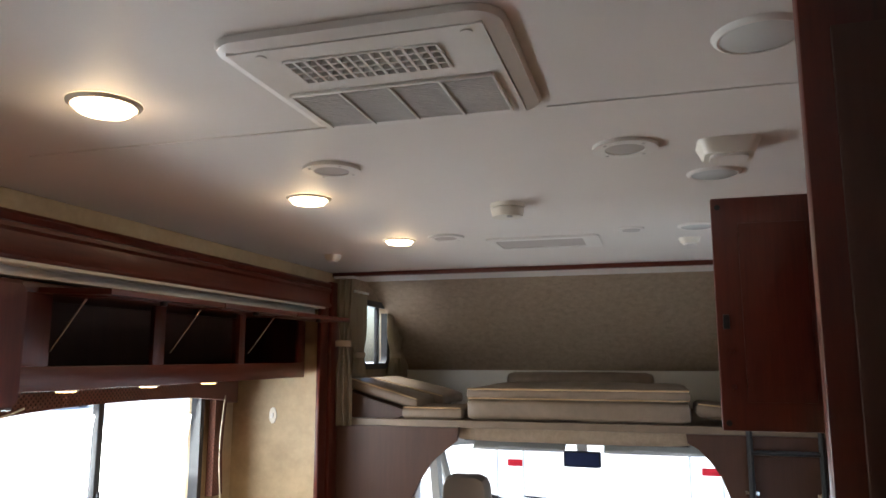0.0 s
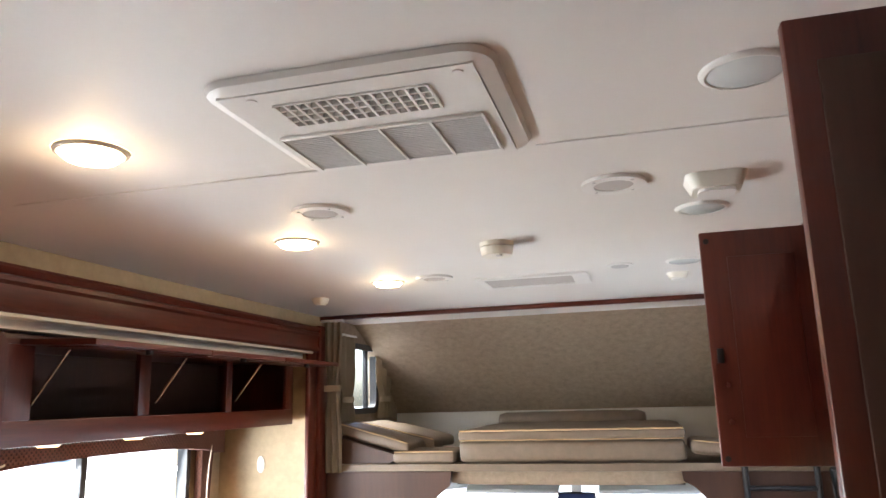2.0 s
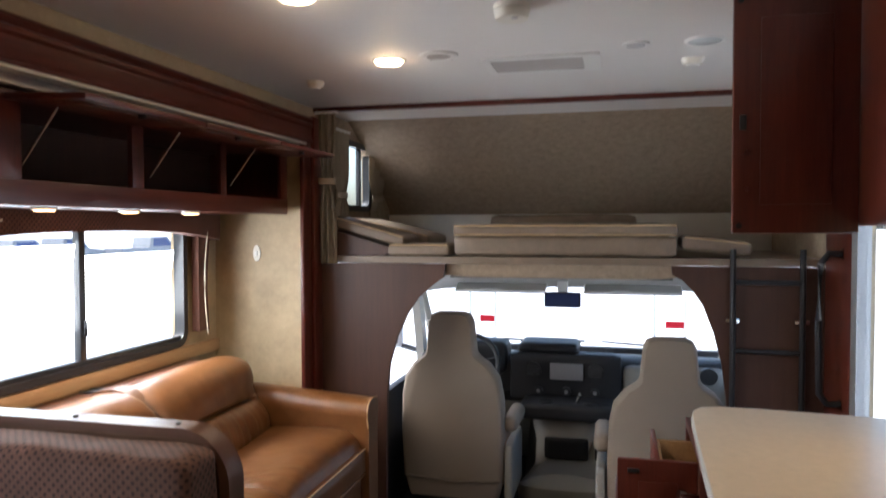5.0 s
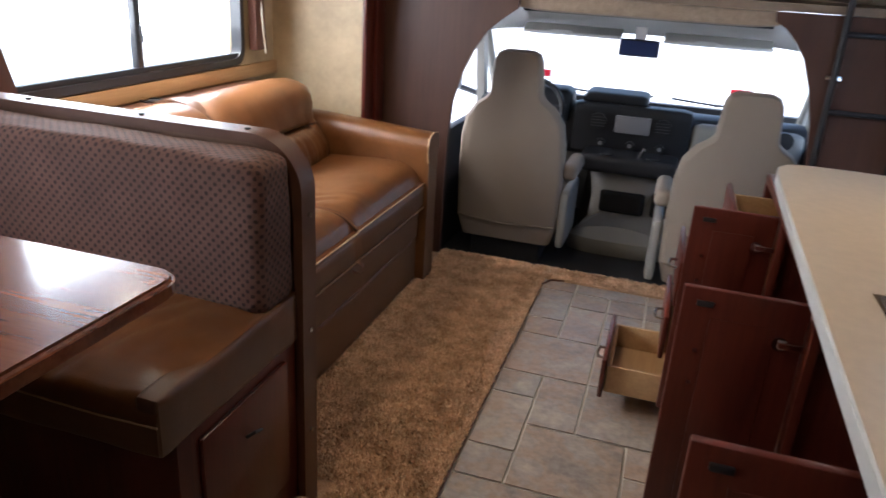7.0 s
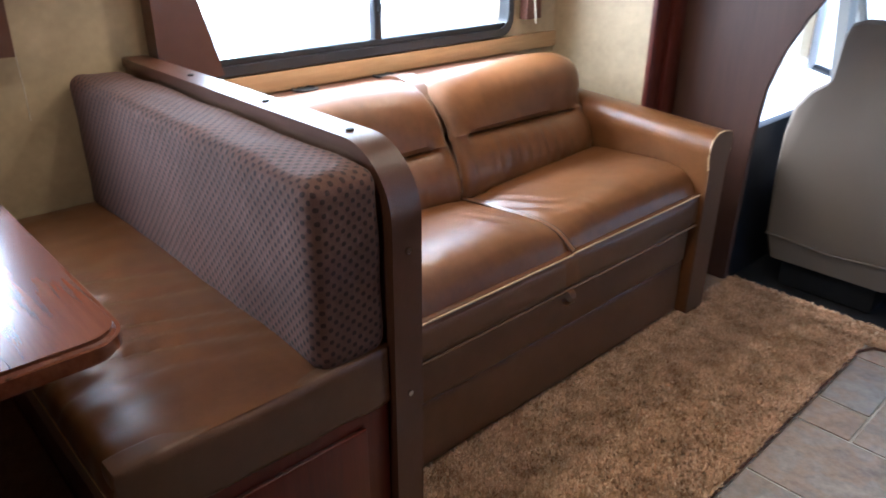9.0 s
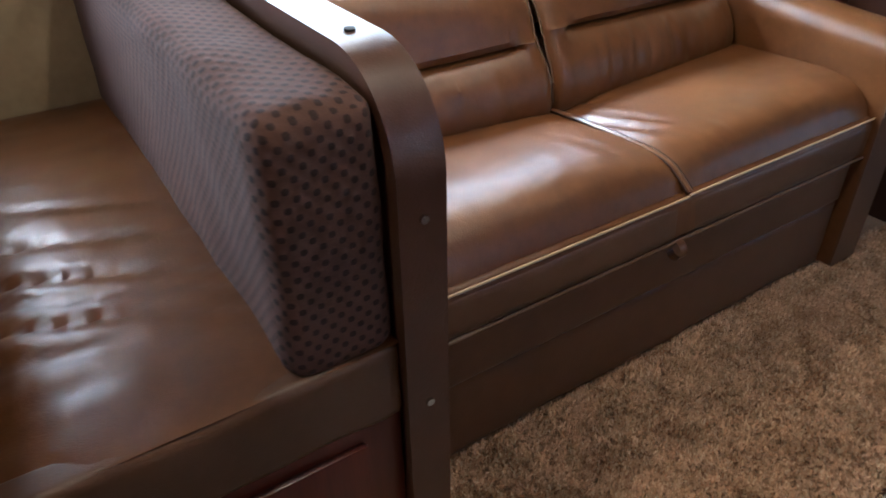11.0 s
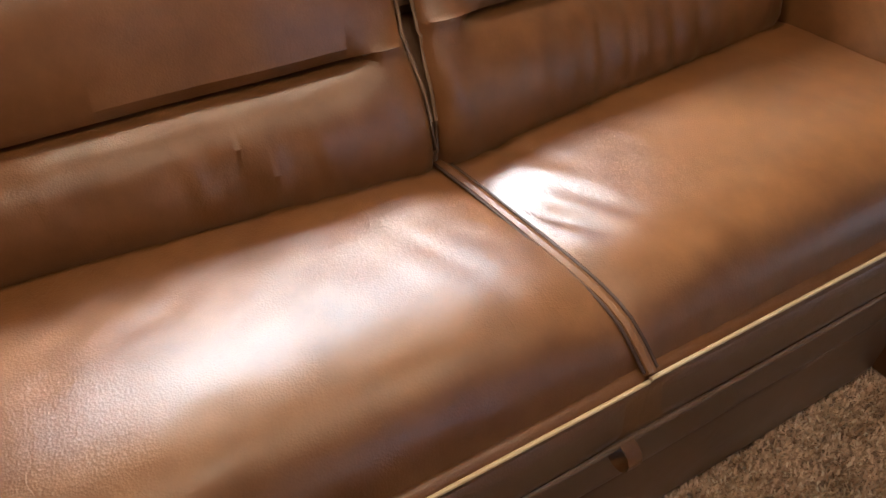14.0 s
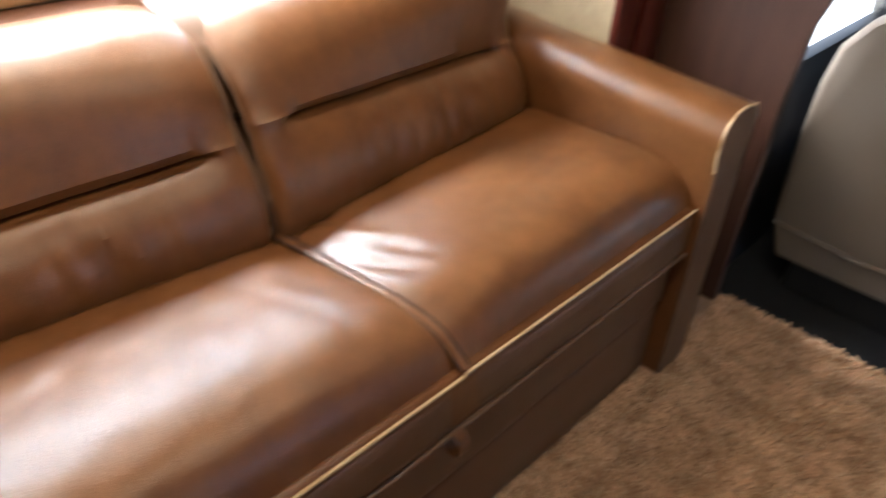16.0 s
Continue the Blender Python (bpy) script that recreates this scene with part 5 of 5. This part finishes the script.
def grab_bar():
    g = thing("grab_handle", (0.86, 3.42, 1.0), "black curved grab handle beside the entry door", "handle")
    part("bar", tube([(RX - 0.001, 3.42, 1.37), (0.86, 3.42, 1.37), (0.83, 3.42, 1.33), (0.825, 3.42, 1.1), (0.83, 3.42, 0.80), (0.86, 3.42, 0.76), (RX - 0.001, 3.42, 0.76)], 0.014), M_BLACK, g)
    part("bracket", box(RX - 0.012, RX - 0.001, 3.39, 3.45, 1.345, 1.395, 0.003), M_BLACK, g)
    part("bracket", box(RX - 0.012, RX - 0.001, 3.39, 3.45, 0.735, 0.785, 0.003), M_BLACK, g)


grab_bar()


# ---- cab ----
def cab_seat(cx, y, top, label, arm_side):
    s = thing("captain_chair", (cx, y + 0.2, -0.15), label, "chair", "cab chairs")
    h = top / 1.02
    half = [(0.25, -0.02), (0.285, 0.10), (0.29, 0.35), (0.282, 0.55), (0.262, 0.66), (0.21, 0.735), (0.155, 0.775), (0.137, 0.80), (0.13, 0.88), (0.122, 0.97), (0.105, 1.005), (0.07, 1.02)]
    outline = [(cx + a, z * h) for a, z in half] + [(cx - a, z * h) for a, z in reversed(half)]
    lean = 0.07
    bm = bmesh.new()
    rows = []
    for off, shrink in ((0.0, 0.90), (0.012, 0.965), (0.04, 1.0), (0.10, 1.0), (0.13, 0.96)):
        rows.append([(cx + (px - cx) * shrink, y + off - lean * pz + lean * 0.5, (pz - 0.5) * (0.985 if shrink < 1 else 1.0) + 0.5) for px, pz in outline + outline[:1]])
    bm = sheet(rows)
    n = len(outline)
    bm.verts.ensure_lookup_table()
    bmesh.ops.remove_doubles(bm, verts=bm.verts[:], dist=0.0005)
    bmesh.ops.holes_fill(bm, edges=bm.edges[:], sides=0)
    bmesh.ops.recalc_face_normals(bm, faces=bm.faces[:])
    part("backrest", bm, M_SEAT, s)
    # Seam cord in a darker tone that stands for the seam's shadow.
    part("seam", tube([(cx - 0.272, y + 0.024, 0.10 * h), (cx, y + 0.012, 0.085 * h), (cx + 0.272, y + 0.024, 0.10 * h)], 0.005), M_SEAM_SHADOW, s)
    part("cushion", rounded(cx - 0.27, cx + 0.27, y + 0.10, y + 0.58, 0.08, 0.24, 0.05, 8), M_SEAT, s)
    part("pedestal", box(cx - 0.2, cx + 0.2, y + 0.08, y + 0.5, -0.15, 0.09, 0.02), M_CAB_MAT, s)
    ax = cx + 0.315 * arm_side
    part("armrest", rounded(ax - 0.042, ax + 0.042, y + 0.06, y + 0.42, 0.36, 0.445, 0.035, 8), M_SEAT, s)
    part("side_shield", rounded(ax - 0.03, ax + 0.02, y + 0.04, y + 0.46, -0.02, 0.30, 0.02, 8), M_CAB_TAN, s, "pale plastic side shield")
    return s


M_SEAM_SHADOW = plain("seam_shadow_cloth", (0.20, 0.16, 0.12), 0.9)
cab_seat(-0.85, 4.02, 1.02, "beige cloth driver seat with tall headrest", 1)
cab_seat(0.275, 3.78, 0.95, "beige cloth passenger seat with tall headrest", -1)


def dashboard():
    d = thing("dashboard", (-0.27, 4.9, 0.5), "charcoal and stone plastic cab dashboard", "dashboard")
    top = [(4.70, 0.62), (4.74, 0.655), (4.85, 0.665), (5.1, 0.635), (5.5, 0.57), (5.5, 0.45), (4.9, 0.30), (4.76, 0.38), (4.70, 0.45)]
    part("top_pad", poly(top, "x", -1.21, 0.67), M_CAB_BLACK, d)
    part("lower_panel", poly([(4.74, 0.44), (4.82, 0.30), (5.0, 0.05), (5.3, -0.15), (5.45, 0.40)], "x", -1.20, 0.66), M_CAB_TAN, d)
    part("passenger_panel", rounded(0.065, 0.66, 4.66, 4.80, 0.40, 0.64, 0.04, 8), M_CAB_TAN, d, "stone coloured glovebox panel")
    cl = part("control_panel", rounded(-0.62, 0.06, 4.655, 4.80, 0.40, 0.70, 0.03, 8), M_CAB_BLACK, d)
    part("hood", rounded(-0.58, -0.20, 4.70, 5.0, 0.68, 0.755, 0.04, 8), M_CAB_BLACK, d)
    part("radio_screen", box(-0.37, -0.17, 4.640, 4.658, 0.545, 0.645, 0.005), M_MIRROR, cl, "grey radio screen")
    for x in (-0.47, -0.10):
        v = part("air_vent", cyl((x, 4.662, 0.60), (x, 4.64, 0.60), 0.047, 20), M_BLACK, cl)
        for k in range(4):
            part("louvre", box(x - 0.04, x + 0.04, 4.634, 4.642, 0.572 + 0.017 * k, 0.575 + 0.017 * k), M_SHADE_LOUVRE, v)
    part("air_vent", cyl((0.55, 4.675, 0.60), (0.55, 4.65, 0.60), 0.05, 20), M_BLACK, d)
    for x in (-0.44, -0.27, -0.10):
        k = part("knob", cyl((x, 4.66, 0.475), (x, 4.63, 0.475), 0.026, 18), M_BLACK, cl)
        part("knob_ring", cyl((x, 4.634, 0.475), (x, 4.628, 0.475), 0.012, 18), M_MIRROR, k)
    part("instrument_hood", rounded(-1.08, -0.64, 4.66, 4.9, 0.55, 0.76, 0.05, 8), M_CAB_BLACK, d)


dashboard()


def steering_wheel():
    c = Vector((-0.86, 4.52, 0.64))
    w = thing("steering_wheel", c, "dark steering wheel with grey spokes", "steering wheel")
    tilt = Matrix.Rotation(radians(62), 3, "X")
    pts = [c + tilt @ Vector((0.19 * math.cos(a), 0.19 * math.sin(a), 0)) for a in np.linspace(0, 2 * math.pi, 40, endpoint=False)]
    part("rim", tube(pts, 0.016, 8, True), M_CAB_BLACK, w)
    part("hub", rounded(c.x - 0.07, c.x + 0.07, c.y - 0.02, c.y + 0.05, c.z - 0.06, c.z + 0.05, 0.03, 6), M_CAB_TAN, w)
    for a in (radians(-10), radians(190), radians(250), radians(290)):
        part("spoke", tube([c, c + tilt @ Vector((0.185 * math.cos(a), 0.185 * math.sin(a), 0))], 0.012), M_STEELPOST, w)
    part("column", cyl(c + Vector((0, 0.02, 0)), (c.x, 4.72, 0.54), 0.045), M_CAB_BLACK, w)
    part("stalk", tube([(c.x + 0.03, c.y + 0.1, c.z), (c.x + 0.2, c.y + 0.06, c.z + 0.04)], 0.007), M_CAB_BLACK, w)


steering_wheel()


def engine_cover():
    e = thing("engine_cover", (-0.25, 4.5, -0.15), "stone plastic engine cover with cup tray and cubby", "console")
    prof = [(-0.15, 4.43), (-0.10, 4.40), (-0.05, 4.40), (-0.015, 4.43), (0.01, 4.47), (0.04, 4.495), (0.20, 4.50), (0.36, 4.50), (0.40, 4.53), (0.42, 4.76), (-0.15, 4.95)]
    rows = []
    for k in range(21):
        u = k / 20 * 2 - 1
        row = []
        for z, y in prof:
            half = 0.185 + 0.10 * max(0.0, min(1.0, (0.05 - z) / 0.1)) + 0.05 * max(0.0, (z - 0.26) / 0.15)
            row.append((-0.255 + u * half, y + 0.06 * abs(u) ** 4, z))
        rows.append(row)
    bm = sheet(rows)
    bmesh.ops.holes_fill(bm, edges=bm.edges[:], sides=0)
    bmesh.ops.recalc_face_normals(bm, faces=bm.faces[:])
    part("body", bm, M_CAB_TAN, e)
    part("tray", rounded(-0.53, 0.02, 4.42, 4.72, 0.345, 0.445, 0.03, 8), M_CAB_BLACK, e, "charcoal cup tray")
    for x in (-0.38, -0.12):
        # Dark disc on the tray in place of a shaded hollow.
        part("cup_well_shade", cyl((x, 4.48, 0.44), (x, 4.48, 0.4515), 0.04, 20), M_DARK, e)
    # Both cubbies are solid blocks; near-black colour gives the shade of a recess.
    part("cubby", rounded(-0.388, -0.132, 4.482, 4.53, 0.10, 0.232, 0.018, 6), M_RECESS_SHADE, e, "solid block painted with the shade of an open cubby")
    part("side_cubby_shade", rounded(-0.095, 0.02, 4.488, 4.56, 0.105, 0.24, 0.012, 6), M_RECESS_SHADE, e)
    part("lever", tube([(-0.2, 4.5, 0.44), (-0.18, 4.47, 0.50)], 0.012), M_STEEL, e)


engine_cover()


def rear_view_screen():
    m = thing("rear_view_monitor", (-0.31, 4.85, 1.0), "dark blue rear view monitor hanging at the windscreen", "monitor")
    part("housing", rounded(-0.428, -0.196, 4.86, 4.885, 0.962, 1.062, 0.01, 5), M_BLACK, m)
    part("screen", box(-0.418, -0.206, 4.856, 4.8605, 0.972, 1.052), M_SCREEN, m)
    part("mount", box(-0.345, -0.28, 4.87, 4.91, 1.06, 1.13, 0.006), M_WHITE, m)


rear_view_screen()


def sun_visor(x0, x1):
    v = thing("sun_visor", ((x0 + x1) / 2, 4.9, 1.1), "pale folded sun visor", "sun visor", "cab sun visors")
    bm = rounded(x0, x1, 4.86, 4.98, 1.085, 1.11, 0.011, 6)
    bmesh.ops.rotate(bm, verts=bm.verts[:], cent=(x0, 4.98, 1.11), matrix=Matrix.Rotation(radians(20), 3, "X"))
    part("pad", bm, M_WHITE, v)
    part("label", box(x0 + 0.18, x0 + 0.30, 4.852, 4.859, 1.07, 1.08), M_WHITE, v)


sun_visor(-1.02, -0.42)
sun_visor(-0.18, 0.42)


def overhang_header():
    h = thing("cab_header", (-0.26, 3.74, 1.25), "curved beige padded header above the cab opening", "header")
    rows = []
    for k in range(25):
        u = k / 24 * 2 - 1
        x = -0.26 + 0.56 * u
        dz = 0.012 * abs(u) ** 8
        rows.append([(x, 3.695, 1.30), (x, 3.70, 1.262 + dz), (x, 3.72, 1.235 + dz), (x, 3.80, 1.225 + dz), (x, 3.86, 1.24), (x, 3.86, 1.30)])
    part("pad", sheet(rows), M_HEADLINER, h)
    part("lip", tube([(-0.26 + 0.55 * u, 3.865, 1.232) for u in np.linspace(-1, 1, 17)], 0.012), M_CAB_BLACK, h, "dark lower lip")


overhang_header()


def seat_belt(x, y):
    b = thing("seat_belt", (x, y, 0.5), "dark seat belt webbing hanging by the door pillar", "seat belt")
    bm = sheet([[(x + 0.0, y + 0.02, 1.05), (x + 0.02, y + 0.01, 0.7), (x + 0.03, y, 0.3), (x + 0.02, y, -0.1)], [(x + 0.0, y + 0.06, 1.05), (x + 0.02, y + 0.05, 0.7), (x + 0.03, y + 0.045, 0.3), (x + 0.02, y + 0.045, -0.1)]])
    bmesh.ops.solidify(bm, geom=bm.faces[:], thickness=0.002)
    part("webbing", bm, M_BLACK, b)
    part("guide", rounded(x - 0.015, x + 0.02, y + 0.0, y + 0.08, 0.92, 1.06, 0.014, 5), M_CAB_TAN, b)


seat_belt(-1.19, 3.74)
seat_belt(0.63, 3.74)


def door_mirror(x, y):
    m = thing("wing_mirror", (x, y, 0.8), "white cab wing mirror outside the side window", "mirror")
    part("housing", rounded(x - 0.1, x + 0.1, y, y + 0.1, 0.62, 0.98, 0.04, 6), M_PAINT, m)
    part("glass", box(x - 0.08, x + 0.08, y - 0.006, y - 0.001, 0.66, 0.94, 0.002), M_CHROME, m)
    part("arm", tube([(x - 0.25 * (1 if x > 0 else -1), y + 0.06, 0.6), (x, y + 0.06, 0.66)], 0.02), M_BLACK, m)


door_mirror(1.0, 5.05)
door_mirror(-1.55, 5.05)
for _x in (-0.5, 0.22):
    _w = thing("wiper", (_x, 5.6, 0.6), "black windscreen wiper resting on the glass", "wiper", "windscreen wipers")
    part("blade", tube([(_x - 0.3, 5.555, 0.645), (_x, 5.60, 0.62), (_x + 0.3, 5.555, 0.645)], 0.008), M_BLACK, _w)
    part("arm", tube([(_x, 5.61, 0.625), (_x + 0.2, 5.66, 0.58)], 0.007), M_BLACK, _w)


# ---- outside ----
def sign(x, y, z, w):
    s = thing("lot_sign", (x, y, -0.95), "red and white lot sign on thin posts", "sign", "lot signs")
    part("board", box(x - w / 2, x + w / 2, y - 0.02, y + 0.02, z - 0.11, z + 0.02, 0.01), M_RED, s)
    for dx in (-w / 2 - 0.2, w / 2):
        part("post", cyl((x + dx, y, -0.95), (x + dx, y, z + 0.5), 0.025, 10), M_STEELPOST, s)


sign(1.043, 14, -0.30, 0.34)
sign(-2.443, 14, -0.27, 0.30)


def pickup(x, y, ang, label):
    p = thing("pickup_truck", (x, y, -0.95), label, "truck", "parked vehicles outside")
    prof = [(-2.7, 0.45), (-2.7, 1.05), (-0.6, 1.08), (-0.5, 1.75), (0.75, 1.78), (1.35, 1.15), (2.6, 1.0), (2.7, 0.45)]
    bm = poly([(a, b - 0.0) for a, b in prof], "y", -0.9, 0.9)
    bmesh.ops.bevel(bm, geom=bm.edges[:], offset=0.05, segments=2, affect="EDGES")
    part("body", bm, M_TRUCK, p).location = (0, 0, 0)
    for s in (-1, 1):
        part("side_window", poly([(-0.4, 1.15), (-0.35, 1.65), (0.65, 1.68), (1.1, 1.18)], "y", s * 0.895, s * 0.912), M_SCREEN, p).location = (0, 0, 0)
        for wx in (-1.7, 1.75):
            w = part("wheel", cyl((wx, s * 0.68, 0.38), (wx, s * 0.92, 0.38), 0.38, 24), M_TYRE, p)
            w.location = (0, 0, 0)
            r = part("rim", cyl((wx, s * 0.92, 0.38), (wx, s * 0.935, 0.38), 0.22, 20), M_STEELPOST, w)
            r.location = (0, 0, 0)
    p.rotation_euler = (0, 0, radians(ang))
    return p


pickup(-30, 41.5, 75, "grey pickup truck parked on the pale lot")
pickup(-30, 30.5, 80, "grey pickup truck parked in the row outside")
pickup(-32, 36, 85, "grey truck parked in the row outside")

# ---- carpet and floor pieces ----
TX = -0.521
setting("floor_carpet", box(LX + 0.0, TX, 1.26, FRONT + 0.05, -0.005, 0.004, 0.003), M_CARPET)
setting("floor_carpet_front", box(TX + 0.0005, RX - 0.001, 3.575, FRONT + 0.05, -0.005, 0.006, 0.004), M_CARPET)
setting("floor_carpet_rear", box(LX + 0.0, DX + 0.02, BACK, 1.2595, -0.005, 0.004, 0.003), M_CARPET)
setting("trim_carpet_edge", tube([(TX, 1.26, 0.002), (TX, 2.2, 0.003), (TX, 3.50, 0.003), (TX + 0.03, 3.56, 0.004), (TX + 0.09, 3.575, 0.004)], 0.005), M_CAP)


def pile(name, x0, x1, y0, y1, count, seed):
    """Short curled tufts of shag pile over a stretch of carpet."""
    rng = np.random.default_rng(seed)
    px, py = rng.uniform(x0, x1, count), rng.uniform(y0, y1, count)
    a, l = rng.uniform(0, 2 * math.pi, count), rng.uniform(0.008, 0.020, count)
    w, lean = rng.uniform(0.0018, 0.0036, count), rng.uniform(0.3, 1.1, count)
    ca, sa = np.cos(a), np.sin(a)
    z0 = 0.003
    v = np.empty((count, 4, 3))
    for k, (s, h) in enumerate(((-1, 0), (1, 0), (0.6, 1), (-0.6, 1))):
        v[:, k, 0] = px - s * w * sa + h * l * np.sin(lean) * ca
        v[:, k, 1] = py + s * w * ca + h * l * np.sin(lean) * sa
        v[:, k, 2] = z0 + h * l * np.cos(lean)
    me = bpy.data.meshes.new(name)
    me.from_pydata(v.reshape(-1, 3).tolist(), [], np.arange(count * 4).reshape(-1, 4).tolist())
    me.materials.append(M_PILE)
    return tagged(new(name, me), "brown and tan shag carpet pile on the floor", "carpet", "", "stuff")


def pile_material():
    m, nt, b = nodes_of("shag_fibre")
    geo = nt.nodes.new("ShaderNodeNewGeometry")
    own = ramp(nt, geo.outputs["Random Per Island"], [(0.0, (0.319, 0.173, 0.088)), (0.3, (0.577, 0.368, 0.210)), (0.7, (0.785, 0.531, 0.327)), (1.0, (0.900, 0.768, 0.528))])
    big = noise_tex(nt, coords(nt, (1, 1, 1)), 13.0, 5, 0.65)
    nt.links.new(mixc(nt, 0.5, own, ramp(nt, big, [(0.40, (0.308, 0.168, 0.083)), (0.58, (0.810, 0.541, 0.342))])), b.inputs["Base Color"])
    b.inputs["Roughness"].default_value = 0.9
    return m


M_PILE = pile_material()
pile("carpet_pile", -1.09, TX - 0.002, 1.84, FRONT + 0.045, 90000, 5)
pile("carpet_pile", TX, 0.5, 3.577, FRONT + 0.045, 9000, 6)
pile("carpet_pile", -0.80, TX - 0.002, 1.26, 1.84, 9000, 7)

MX, MY = 0.1635, 0.1605


def floor_tiles():
    """Slate-look pieces of four sizes on one module, with pale joints between them."""
    cols, rows = range(-1, 9), range(-2, 31)
    used, placed = set(), []

    def put(c, r, w, h):
        cells = {(c + i, r + j) for i in range(w) for j in range(h)}
        if cells & used or any(i not in cols or j not in rows for i, j in cells):
            return False
        used.update(cells)
        placed.append((c, r, w, h))
        return True
    for t in ((-1, 2, 2, 2), (-1, 4, 1, 1), (0, 4, 1, 2), (-1, 5, 1, 2), (-1, 7, 1, 1), (0, 6, 2, 2), (1, 4, 2, 2), (2, 6, 1, 1), (0, 0, 1, 2), (-1, 1, 1, 1), (-1, -1, 1, 2),
              (0, -1, 1, 1), (1, -1, 1, 1), (1, 0, 1, 1), (2, 0, 1, 1), (1, 1, 1, 1), (2, 1, 1, 3), (1, 2, 1, 2), (2, -1, 2, 1), (2, 7, 1, 2), (-1, 8, 2, 2)):
        put(*t)
    rng = random.Random(4)
    for r in rows:
        for c in cols:
            if (c, r) in used:
                continue
            for w, h in rng.choice((((2, 2), (1, 2), (1, 1)), ((1, 2), (2, 2), (1, 1)), ((2, 1), (1, 1)), ((1, 1),))):
                if put(c, r, w, h):
                    break
            else:
                put(c, r, 1, 1)
    meshes = {}
    floor = bpy.data.objects["floor"]
    g = 0.0042
    for c, r, w, h in placed:
        x0, x1 = -0.360 + MX * c, -0.360 + MX * (c + w)
        y1, y0 = 3.305 - MY * r, 3.305 - MY * (r + h)
        x0, x1, y1 = max(x0, TX + 0.004), min(x1, RX), min(y1, 3.573)
        if x1 - x0 < 0.03 or y1 - y0 < 0.03 or y0 < BACK:
            continue
        key = (round(x1 - x0, 4), round(y1 - y0, 4))
        if key not in meshes:
            a, b = key[0] / 2 - g, key[1] / 2 - g
            meshes[key] = mesh_from("tile", box(-a, a, -b, b, -0.004, 0.0, 0.0012, 1), M_SLATE)
        ob = new("tile", meshes[key])
        ob.parent = floor
        ob.location = ((x0 + x1) / 2, (y0 + y1) / 2, 0.0005)


floor_tiles()
